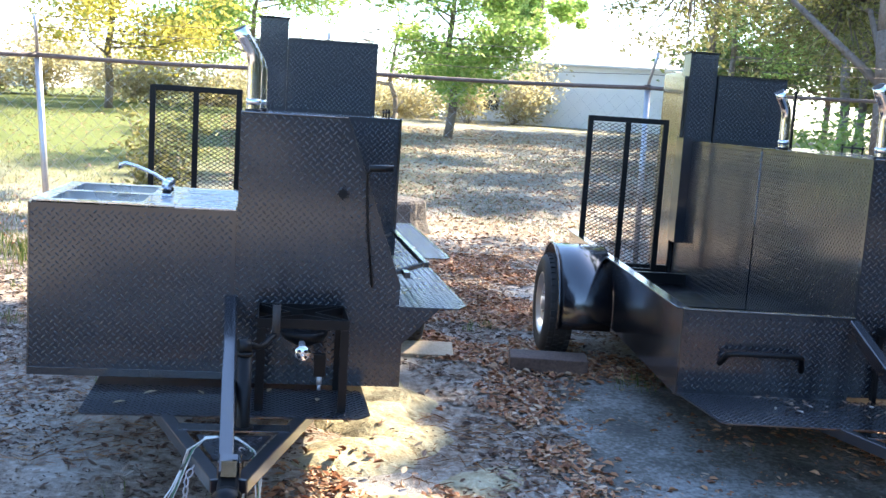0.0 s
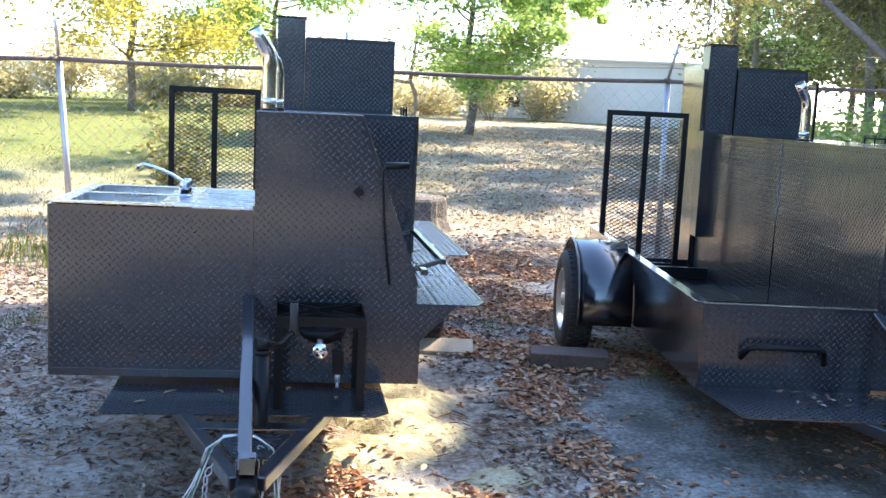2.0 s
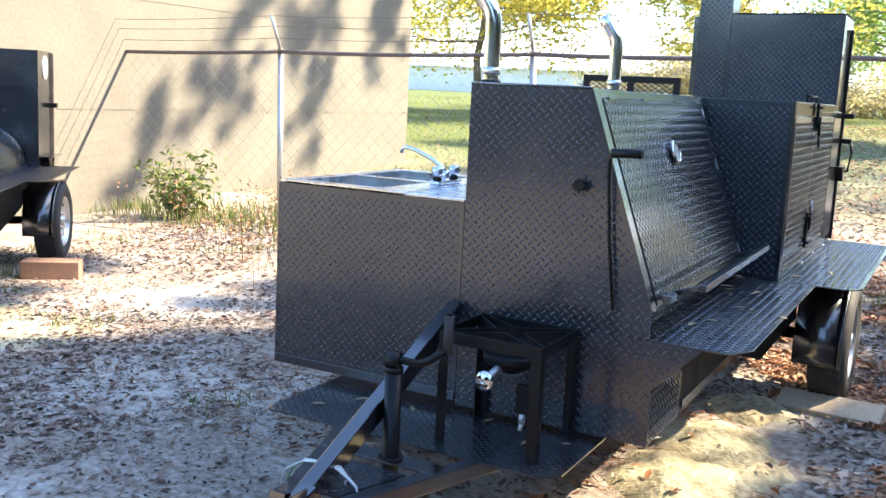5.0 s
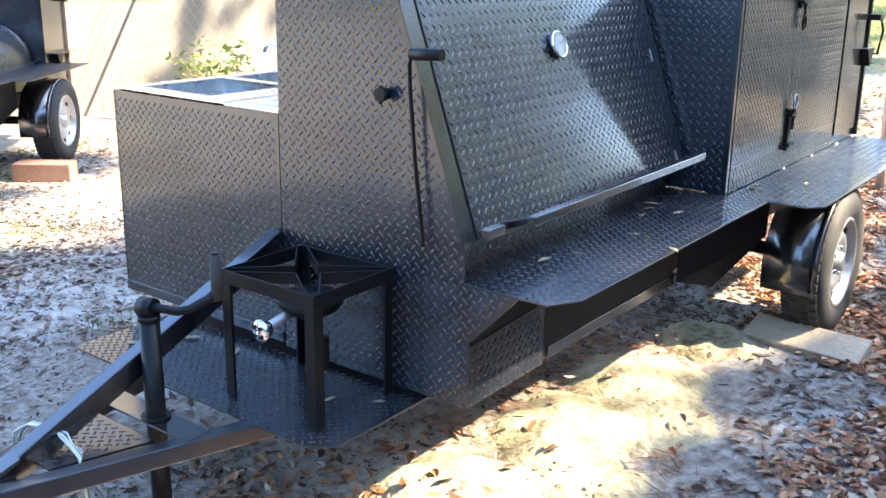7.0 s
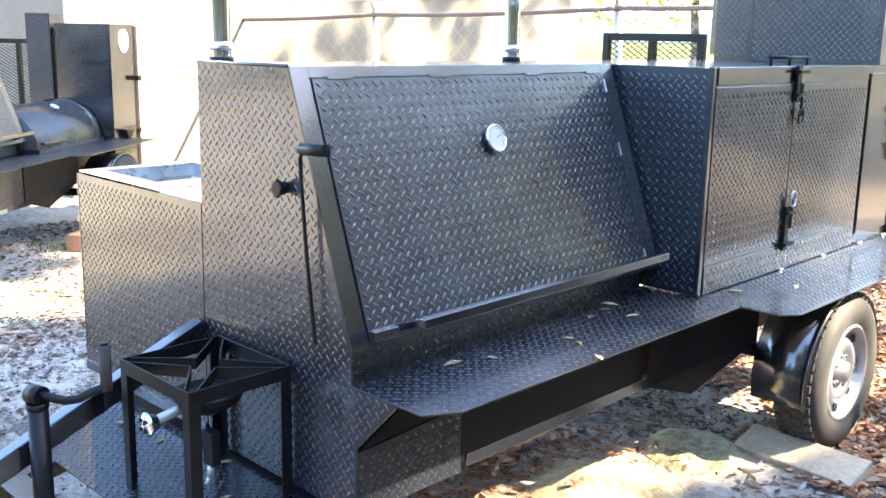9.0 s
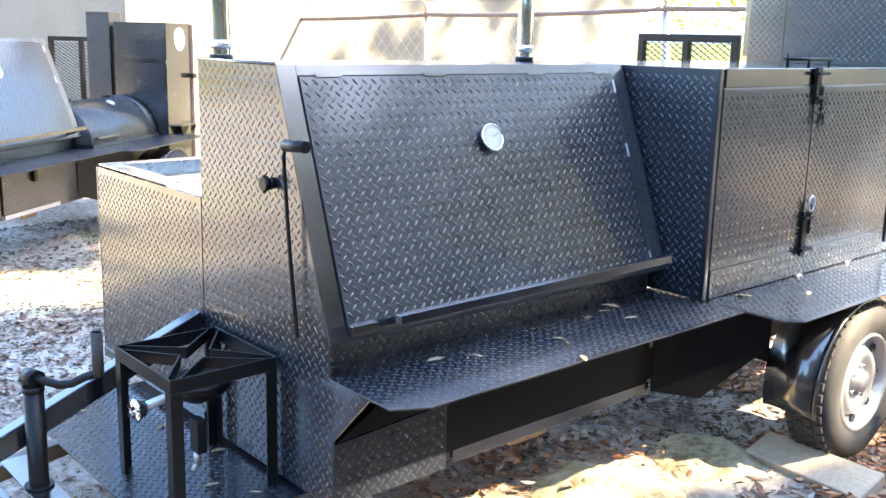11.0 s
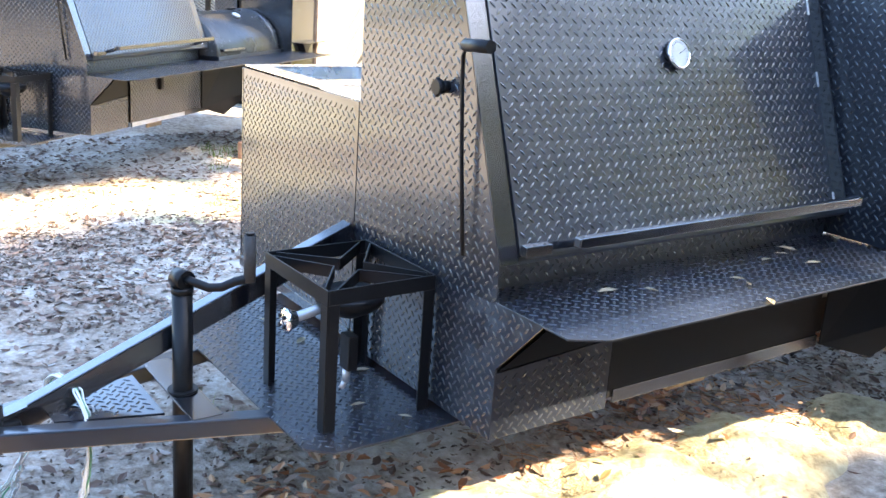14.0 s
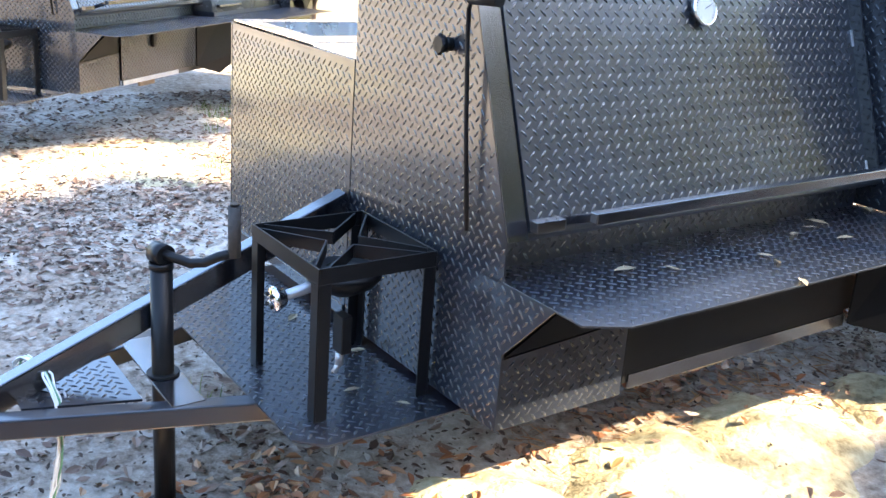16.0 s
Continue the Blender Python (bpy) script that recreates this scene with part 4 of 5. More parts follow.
def slab_patch(cx, cy, rx, ry, turn, label):
    """A low worn slab with a ragged edge."""
    bm = bmesh.new()
    n = 120
    rows = []
    for f, dz in ((1.0, -0.02), (0.985, 0.012), (0.6, 0.022), (0.2, 0.024)):
        row = []
        for k in range(n):
            a = 2 * math.pi * k / n
            c, s = math.cos(a), math.sin(a)
            q = (abs(c) ** 4 + abs(s) ** 4) ** -0.25
            wob = 1 + 0.22 * noise.noise(Vector((c * 2.2 + cx, s * 2.2 + cy, 1.0))) + 0.10 * noise.noise(Vector((c * 9 + cx, s * 9 + cy, 3.0)))
            x, y = q * c * rx * f * wob, q * s * ry * f * wob
            X, Y = cx + x * math.cos(turn) - y * math.sin(turn), cy + x * math.sin(turn) + y * math.cos(turn)
            row.append(bm.verts.new((X, Y, ground_z(X, Y) + dz)))
        rows.append(row)
    for r0, r1 in zip(rows, rows[1:]):
        for k in range(n):
            bm.faces.new((r0[k], r0[(k + 1) % n], r1[(k + 1) % n], r1[k])).smooth = True
    bm.faces.new(rows[-1])
    me = bpy.data.meshes.new("concrete_pad")
    bm.to_mesh(me)
    bm.free()
    me.materials.append(CONCRETE)
    tagged(new("concrete_pad", me), label, "concrete pad", kind="structure")


slab_patch(1.75, 0.15, 0.85, 1.5, radians(-5), "worn grey concrete pad under the open-deck trailer")

SAND = noisy("pale_sand", [(0.33, (0.12, 0.10, 0.06)), (0.44, (0.33, 0.28, 0.175)), (0.55, (0.46, 0.415, 0.275)), (0.7, (0.58, 0.54, 0.40))], 3.2, (0.9, 1.0), bump=0.9, fine=30, distance=0.015, specular=0.1, coarse_mix=0.45)


def mound(cx, cy, rx, ry, h, turn, seed):
    """A low lump of pale sandy soil."""
    n, m = 48, 16
    verts, faces = [], []
    for i in range(m + 1):
        f = i / m
        for k in range(n):
            a = 2 * math.pi * k / n
            w = 1 + 0.35 * noise.noise(Vector((math.cos(a) * 1.6, math.sin(a) * 1.6, seed)))
            x, y = f * rx * w * math.cos(a), f * ry * w * math.sin(a)
            X, Y = cx + x * math.cos(turn) - y * math.sin(turn), cy + x * math.sin(turn) + y * math.cos(turn)
            z = ground_z(X, Y) - 0.012 + 0.6 * h * (1 - f ** 2) * (1 + 0.4 * noise.noise(Vector((X * 7, Y * 7, seed)))) + 0.012 * (1 - f) * noise.noise(Vector((X * 30, Y * 30, seed)))
            verts.append((X, Y, z))
    for i in range(m):
        for k in range(n):
            faces.append((i * n + k, i * n + (k + 1) % n, (i + 1) * n + (k + 1) % n, (i + 1) * n + k))
    me = bpy.data.meshes.new("sand_mound")
    me.from_pydata(verts, [], faces)
    me.polygons.foreach_set("use_smooth", [True] * len(faces))
    me.materials.append(SAND)
    tagged(new("sand_mound", me), "low lump of pale sandy soil among the leaves", "soil mound", kind="structure")


for a in ((-0.14, 0.20, 0.34, 0.26, 0.13, 0.3, 1.0), (-0.08, 0.72, 0.30, 0.36, 0.14, 0.4, 2.0), (-0.10, 1.25, 0.30, 0.34, 0.13, 0.2, 3.0), (0.10, 0.42, 0.26, 0.26, 0.09, 0.9, 4.0), (0.12, 1.0, 0.22, 0.3, 0.09, 0.1, 5.0),
          (-0.06, 1.82, 0.26, 0.22, 0.12, 2.0, 6.0), (-0.02, -0.35, 0.30, 0.18, 0.06, 0.1, 7.0), (0.4, -0.1, 0.3, 0.2, 0.05, 0.6, 11.0),
          # (-5.2, -1.6), (-7.4, -3.0): unseen pale patches added to brighten the plates' reflections
          (-4.4, 0.5, 0.8, 0.75, 0.05, 0.5, 9.0), (-5.2, -1.6, 1.5, 0.9, 0.04, 0.6, 10.0), (-7.4, -3.0, 2.2, 1.3, 0.04, 0.5, 12.0), (-2.9, -1.7, 0.5, 0.3, 0.04, 0.5, 13.0)):
    mound(*a)

# ---- litter ----


def scatter(name, n, place, size, material, label, category, curl=0.3, slim=0.45, lift=0.004, upright=False):
    """Many small bent leaves or blades as one object."""
    rng = random.Random(name)
    verts, faces = [], []
    while n > 0:
        p = place(rng)
        if p is None:
            continue
        n -= 1
        x, y, z = p
        s = rng.uniform(*size)
        a = rng.uniform(0, 2 * math.pi)
        u = Vector((math.cos(a), math.sin(a), 0))
        if upright:
            w = Vector((-u.y, u.x, 0)) * slim * s
            lean = Vector((rng.uniform(-1, 1), rng.uniform(-1, 1), 0)) * 0.45 * s
            k = len(verts)
            o = Vector((x, y, z - 0.01))
            verts += [o - w, o + w, o + lean * 0.4 + w * 0.7 + Vector((0, 0, s * 0.6)), o + lean * 0.4 - w * 0.7 + Vector((0, 0, s * 0.6)), o + lean + Vector((0, 0, s))]
            faces += [(k, k + 1, k + 2, k + 3), (k + 3, k + 2, k + 4)]
            continue
        v = Vector((-u.y, u.x, 0))
        nrm = Vector((rng.gauss(0, 0.25), rng.gauss(0, 0.25), 1)).normalized()
        u = (u - nrm * u.dot(nrm)).normalized()
        v = nrm.cross(u)
        o = Vector((x, y, z + lift + rng.uniform(0, 0.012)))
        c = rng.uniform(-curl, curl) * s
        k = len(verts)
        verts += [o - u * s, o - u * 0.3 * s - v * slim * s + nrm * c, o + u * 0.4 * s - v * slim * 0.85 * s + nrm * c, o + u * s, o + u * 0.4 * s + v * slim * 0.85 * s + nrm * c, o - u * 0.3 * s + v * slim * s + nrm * c]
        faces += [(k, k + 1, k + 2, k + 3), (k, k + 3, k + 4, k + 5)]
    me = bpy.data.meshes.new(name)
    me.from_pydata(verts, [], faces)
    me.materials.append(material)
    return tagged(new(name, me), label, category, kind="stuff")


LEAF = by_island("fallen_leaf", [(0.0, (0.05, 0.03, 0.022)), (0.3, (0.14, 0.085, 0.06)), (0.55, (0.25, 0.17, 0.125)), (0.85, (0.33, 0.265, 0.21)), (1.0, (0.43, 0.385, 0.335))], 0.65, 0.25)
STRAWLEAF = by_island("russet_leaf", [(0.0, (0.16, 0.075, 0.04)), (0.4, (0.34, 0.18, 0.10)), (0.75, (0.48, 0.31, 0.19)), (1.0, (0.60, 0.48, 0.36))], 0.6, 0.3)
RUSSET = by_island("russet_oak_leaf", [(0.0, (0.14, 0.055, 0.027)), (0.4, (0.36, 0.15, 0.065)), (0.7, (0.48, 0.25, 0.12)), (1.0, (0.56, 0.41, 0.27))], 0.55, 0.35)
STRAW = by_island("pine_straw", [(0.0, (0.16, 0.07, 0.03)), (0.5, (0.33, 0.16, 0.07)), (1.0, (0.48, 0.28, 0.13))], 0.6, 0.3)
BLADE = by_island("grass_blade", [(0.0, (0.07, 0.12, 0.025)), (0.55, (0.15, 0.20, 0.05)), (0.82, (0.27, 0.26, 0.095)), (1.0, (0.42, 0.34, 0.18))], 0.6, 0.3, translucent=0.3)


def on_pad(x, y):
    return (abs(x - 1.75) < 0.75 and abs(y - 0.15) < 1.4)


def sandy(x, y):
    return math.hypot(x - 0.0, (y - 0.75) * 0.36) < 0.38


def swept(x, y):
    """Bare pale sand around the tongue and along the side of the main smoker."""
    return ((-2.3 < x < 0.45 and -2.2 < y < 0.1) or (-0.8 < x < 0.2 and y < 2.0)) and noise.noise(Vector((x * 2.2, y * 2.2, 31))) < 0.30


def near(rng):
    x, y = rng.uniform(-6.5, 4.5), rng.uniform(-3.2, 6.0)
    if swept(x, y) and rng.random() > 0.38:
        return None
    if sandy(x, y) and rng.random() > 0.07:
        return None
    d = noise.noise(Vector((x * 0.8, y * 0.8, 5)))
    if rng.random() > 0.62 + 0.9 * d or (on_pad(x, y) and rng.random() > 0.4):
        return None
    return x, y, ground_z(x, y) + (0.05 if sandy(x, y) else 0)


def wide(rng):
    x, y = rng.uniform(-12, 14), 5.5 + 19 * rng.random() ** 1.4
    if x < -0.6 - 0.1 * y and rng.random() > 0.12:
        return None
    return x, y, ground_z(x, y)


def straw_spot(rng):
    x, y = rng.uniform(-2.5, 3.0), rng.uniform(-2.5, 6.5)
    if noise.noise(Vector((x * 0.7 + 3, y * 0.7, 2))) < 0.02:
        return None
    return x, y, ground_z(x, y)


scatter("fallen_leaves", 52000, near, (0.014, 0.032), LEAF, "dry brown and pale fallen leaves on the soil", "leaf litter")


DEBRIS = by_island("dark_leaf_crumbs", [(0.0, (0.03, 0.02, 0.014)), (0.6, (0.09, 0.06, 0.042)), (1.0, (0.19, 0.14, 0.10))], 0.8, 0.2)


def trodden(rng):
    x, y = rng.uniform(-4.6, 3.4), rng.uniform(-2.6, 3.2)
    if swept(x, y) and rng.random() > 0.5:
        return None
    if noise.noise(Vector((x * 1.1, y * 1.1, 21))) + 0.5 * noise.noise(Vector((x * 4, y * 4, 22))) < -0.12 or (sandy(x, y) and rng.random() > 0.14):
        return None
    return x, y, ground_z(x, y) + (0.05 if sandy(x, y) else 0)


scatter("leaf_crumbs", 32000, trodden, (0.005, 0.014), DEBRIS, "dark crumbled leaf scraps trodden into the soil", "leaf litter", curl=0.4)


def russet_spot(rng):
    x, y = rng.uniform(-1.2, 2.8), rng.uniform(-2.6, 6.0)
    if swept(x, y) and rng.random() > 0.15:
        return None
    if noise.noise(Vector((x * 1.3 + 7, y * 1.3, 4))) + 0.25 * noise.noise(Vector((x * 5, y * 5, 1))) < -0.06 or (sandy(x, y) and rng.random() > 0.09) or (on_pad(x, y) and rng.random() > 0.3):
        return None
    return x, y, ground_z(x, y) + (0.05 if sandy(x, y) else 0.008)


scatter("russet_leaves", 32000, russet_spot, (0.014, 0.032), RUSSET, "drifts of russet oak leaves in front of the smokers", "leaf litter", curl=0.5)
scatter("leaf_litter", 60000, wide, (0.016, 0.042), STRAWLEAF, "dry fallen leaves spread over the slope", "leaf litter")
scatter("pine_straw", 14000, straw_spot, (0.03, 0.06), STRAW, "rust-brown pine straw lying in drifts", "pine straw", slim=0.02, curl=0.1)


def field(rng):
    y = 6.0 + 26 * rng.random() ** 1.5
    x = rng.uniform(-8 - y * 0.7, 6 + y * 0.6)
    if noise.noise(Vector((x * 0.3, y * 0.3, 9))) < -0.15 + (0.45 if x > -1 else 0):
        return None
    return x, y, ground_z(x, y)


def fence_foot(rng):
    x = rng.uniform(-9, -1.2)
    y = 5.3 + 0.09 * x + rng.gauss(0, 0.35)
    return x, y, ground_z(x, y)


def tufts(rng):
    x, y = rng.uniform(-7, 4), rng.uniform(-1, 6)
    if noise.noise(Vector((x * 1.7, y * 1.7, 12))) < 0.42:
        return None
    return x, y, ground_z(x, y)


scatter("field_grass", 70000, field, (0.025, 0.065), BLADE, "sparse green and straw-coloured field grass", "grass", slim=0.05, upright=True)
scatter("fence_weeds", 4200, fence_foot, (0.05, 0.22), BLADE, "rank dry weeds along the fence foot", "weeds", slim=0.03, upright=True)
scatter("grass_tufts", 2500, tufts, (0.04, 0.10), BLADE, "thin grass tufts in the soil", "grass", slim=0.035, upright=True)

rk = random.Random(31)
verts, faces = [], []
for k in range(150):
    x, y = rk.gauss(-4.3, 1.0), rk.gauss(4.3, 0.9)
    if x > -2.3 or x < -7.0 or y > 6.5:
        continue
    o = Vector((x, y, ground_z(x, y) - 0.01))
    tip = o + Vector((rk.gauss(0, 0.08), rk.gauss(0, 0.08), rk.uniform(0.18, 0.6)))
    n = len(verts)
    verts += [o + Vector((-0.003, 0, 0)), o + Vector((0.003, 0, 0)), tip]
    faces.append((n, n + 1, n + 2))
    for q in range(14):
        c = o.lerp(tip, rk.uniform(0.3, 1.0)) + Vector((rk.gauss(0, 0.05), rk.gauss(0, 0.05), rk.gauss(0, 0.03)))
        u, v = (Vector((rk.gauss(0, 1), rk.gauss(0, 1), rk.gauss(0, 1))).normalized() * 0.02 for _ in range(2))
        n = len(verts)
        verts += [c - u, c - v * 0.5, c + u, c + v * 0.5]
        faces.append((n, n + 1, n + 2, n + 3))
me = bpy.data.meshes.new("dry_weeds")
me.from_pydata(verts, [], faces)
me.materials.append(RUSSET)
tagged(new("dry_weeds", me), "thin reddish-brown dry weeds on the grass slope", "weeds", kind="stuff")

# ---- yard things ----


def loose(name, bm, material, label, category, group=""):
    me = bpy.data.meshes.new(name)
    bm.to_mesh(me)
    bm.free()
    me.materials.append(material)
    return tagged(new(name, me), label, category, group)


# pale tone also holds the sunlight on the chock it is used for
PALE_BOARD = noisy("pale_timber", [(0.3, (0.36, 0.27, 0.17)), (0.7, (0.60, 0.50, 0.36))], 7, (0.7, 0.9), bump=0.5, fine=60)
DARK_BOARD = noisy("weathered_timber", [(0.3, (0.055, 0.034, 0.026)), (0.7, (0.20, 0.135, 0.105))], 7, (0.75, 0.95), bump=0.6, fine=55)
RED_BOARD = noisy("reddish_timber", [(0.3, (0.20, 0.10, 0.06)), (0.7, (0.40, 0.23, 0.15))], 7, (0.7, 0.9), bump=0.5, fine=60)


def timber(cx, cy, length, width, height, turn, tilt, label, material=BOARD):
    bm = bmesh.new()
    box(bm, -length / 2, length / 2, -width / 2, width / 2, 0, height, 0.006)
    for v in bm.verts:
        v.co += Vector((noise.noise(v.co * 9), noise.noise(v.co * 9 + Vector((3, 0, 0))), noise.noise(v.co * 9 + Vector((0, 5, 0))))) * 0.004
    ob = loose("wheel_chock", bm, material, label, "timber block", "timber wheel chocks")
    ob.matrix_world = pose(cx, cy, ground_z(cx, cy) + 0.002, tilt, 0, turn)


timber(0.295, 2.03, 0.50, 0.17, 0.055, -3, 19, "pale sawn timber chock before the trailer wheel", PALE_BOARD)
timber(1.13, 1.74, 0.50, 0.16, 0.11, -7, 7, "weathered red-brown timber chock before the trailer wheel", DARK_BOARD)
timber(-5.20, 1.72, 0.42, 0.17, 0.13, 40, 2, "reddish timber chock before the trailer wheel", RED_BOARD)
timber(-0.78, -0.98, 0.30, 0.11, 0.04, 50, 0, "short flat timber offcut under the trailer tongue")

BARK = noisy("bark", [(0.3, (0.10, 0.08, 0.065)), (0.7, (0.28, 0.24, 0.20))], 5, (0.85, 1.0), bump=1.0, fine=25, distance=0.03)
CUT = noisy("cut_wood", [(0.3, (0.30, 0.24, 0.17)), (0.7, (0.50, 0.43, 0.33))], 8, (0.8, 0.95), bump=0.4, fine=40)
bm = bmesh.new()
rod(bm, (0, -0.15, 0.062), (0, 0.15, 0.062), 0.062, 14)
lg = loose("firewood_log", bm, BARK, "short firewood log with a pale sawn end on the soil", "log")
lg.matrix_world = pose(-2.70, 1.56, ground_z(-2.70, 1.56), 0, 0, -25)
part("sawn_end", rod(bmesh.new(), (0, -0.1525, 0.062), (0, -0.1505, 0.062), 0.056, 14), CUT, lg, "pale sawn end grain")

# old tree stump
bm = bmesh.new()
N = 36
rows = []
for f, z in ((1.30, -0.15), (1.08, 0.02), (0.98, 0.15), (0.95, 0.34), (0.90, 0.37), (0.5, 0.36), (0.02, 0.355)):
    rows.append([bm.verts.new((0.47 * f * (1 + 0.10 * noise.noise(Vector((math.cos(a) * 2.5, math.sin(a) * 2.5, z)))) * math.cos(a), 0.47 * f * (1 + 0.10 * noise.noise(Vector((math.cos(a) * 2.5, math.sin(a) * 2.5, z)))) * math.sin(a), z + 0.02 * noise.noise(Vector((math.cos(a) * 3, math.sin(a) * 3, 4))))) for a in [2 * math.pi * k / N for k in range(N)]])
for r0, r1 in zip(rows, rows[1:]):
    for k in range(N):
        bm.faces.new((r0[k], r0[(k + 1) % N], r1[(k + 1) % N], r1[k]))
st = loose("tree_stump", bm, noisy("grey_stump", [(0.3, (0.06, 0.052, 0.045)), (0.7, (0.19, 0.165, 0.145))], 6, (0.85, 1.0), bump=1.0, fine=22, distance=0.03), "broad weathered grey tree stump on the slope", "tree stump")
st.location = (0.50, 7.55, ground_z(0.50, 7.55))

# leaves lying on the shelf and tongue plates
rl = random.Random(4)
FRESH = by_island("pale_leaf", [(0.0, (0.45, 0.33, 0.18)), (0.5, (0.60, 0.52, 0.36)), (1.0, (0.72, 0.70, 0.60))], 0.55, 0.35)
spots = [(x, y, 0.675) for x, y in ((0.09, 0.77), (0.14, 0.76), (0.03, 0.33), (0.07, 0.45), (-0.01, 1.02), (-0.04, 1.13), (-0.07, 1.2), (0.07, 1.14), (-0.1, 1.5), (0.12, 1.72), (0.27, 0.69), (0.24, 1.96))]
spots += [(x, y, 0.283) for x, y in ((-0.25, -0.1), (-0.87, -0.11), (-0.58, -0.05), (-0.37, -0.18), (-1.08, -0.13), (-1.18, -0.28))]
for x, y, z in spots:
    bm = bmesh.new()
    s, a = rl.uniform(0.02, 0.036), rl.uniform(0, 6.28)
    prof = [(-1, 0, 0.02), (-0.4, -0.33, 0.12), (0.3, -0.36, 0.10), (1, 0, 0.05), (0.3, 0.36, 0.16), (-0.4, 0.33, 0.15)]
    vs = [bm.verts.new((p[0] * s, p[1] * s, p[2] * s)) for p in prof]
    mid = [bm.verts.new((-0.4 * s, 0, 0.04 * s)), bm.verts.new((0.3 * s, 0, 0.03 * s))]
    for f in ((vs[0], vs[1], mid[0]), (vs[1], vs[2], mid[1], mid[0]), (vs[2], vs[3], mid[1]), (vs[3], vs[4], mid[1]), (vs[4], vs[5], mid[0], mid[1]), (vs[5], vs[0], mid[0])):
        bm.faces.new(f)
    bmesh.ops.solidify(bm, geom=bm.faces[:], thickness=0.0012)
    ob = loose("dry_leaf", bm, FRESH, "single pale dry leaf lying on tread plate", "leaf", "leaves on the smoker")
    ob.matrix_world = pose(x, y, z + 0.001, rl.uniform(-6, 6), rl.uniform(-6, 6), math.degrees(a))


def deck_leaf(rng):
    x, y = rng.uniform(-1.60, -1.45), rng.uniform(0.92, 3.1)
    p = T2.matrix_world @ Vector((x, y, 0.504))
    return tuple(p)


def plate_leaf(rng):
    p = T2.matrix_world @ Vector((rng.uniform(-1.25, -0.4), rng.uniform(-0.30, -0.02), 0.282))
    return tuple(p)


bpy.context.view_layer.update()
scatter("deck_leaves", 330, deck_leaf, (0.012, 0.026), LEAF, "dry leaves lying along the deck edge", "leaf litter")
scatter("plate_leaves", 60, plate_leaf, (0.012, 0.024), LEAF, "pale dry leaves on the tongue plate", "leaf litter")

# safety chains and light wires hung over the tongue
bm = chain(bmesh.new(), [(-0.655, -0.83, 0.29), (-0.625, -0.835, 0.27), (-0.625, -0.845, 0.16), (-0.645, -0.86, 0.03), (-0.70, -0.89, -0.08), (-0.78, -0.94, -0.118), (-0.90, -0.99, -0.122)])
part("safety_chain", bm, GALV, T1, "galvanised safety chain hanging from the tongue")
bm = chain(bmesh.new(), [(-0.79, -0.93, 0.28), (-0.825, -0.95, 0.22), (-0.83, -0.97, 0.10), (-0.83, -1.0, -0.03), (-0.84, -1.05, -0.118)])
part("safety_chain", bm, GALV, T1)
WIRE = noisy("pale_wire", [(0.3, (0.55, 0.56, 0.53)), (0.7, (0.72, 0.73, 0.70))], 20, (0.4, 0.5), bump=0)
GREENW = noisy("green_wire", [(0.3, (0.08, 0.22, 0.12)), (0.7, (0.14, 0.32, 0.18))], 20, (0.4, 0.5), bump=0)
rw = random.Random(8)
for k in range(8):
    j = 0.006 * (k % 4)
    if k < 4:
        pts = [(-0.715, -0.87, 0.345), (-0.77, -0.875 - j, 0.345), (-0.81 - j, -0.885 - j, 0.305), (-0.84 - j, -0.905, 0.22), (-0.875 - 2 * j, -0.925 - j, 0.12), (-0.92 - 2 * j, -0.95, 0.03), (-0.95 - j, -0.97 - j, -0.05), (-0.97 - 2 * j, -1.0 - 2 * j, -0.12)]
    else:
        pts = [(-0.715, -0.86, 0.345), (-0.66, -0.85 - j, 0.335), (-0.615 + j, -0.84 - j, 0.29), (-0.59 + j, -0.845 - j, 0.18), (-0.585 + j, -0.86 - j, 0.08), (-0.60 + j, -0.885 - j, 0.0), (-0.65 + j, -0.92 - 2 * j, -0.08), (-0.74 - 4 * j, -0.98 - 3 * j, -0.118), (-0.86 - 6 * j, -1.02, -0.12)]
    line = []
    for p, q in zip(pts, pts[1:]):
        for w in (0.0, 0.5):
            line.append(Vector(p).lerp(Vector(q), w) + Vector((rw.uniform(-0.004, 0.004), rw.uniform(-0.004, 0.004), 0)))
    part("trailer_wire", pipe(bmesh.new(), line + [Vector(pts[-1])], 0.0031, 6), GREENW if k in (1, 5) else WIRE, T1, "thin trailer light wire")

# ---- fence ----


def fence_y(x):
    return 5.25 + 0.08 * x


F = thing("chain_link_fence", "chain-link fence with a rusty top rail and barbed-wire arms", "fence")
posts = [-8.3, -5.6, -2.9, -0.35, 2.9, 6.3, 9.4]


def rail_z(x):
    return 1.83 + 0.018 * (x + 3)


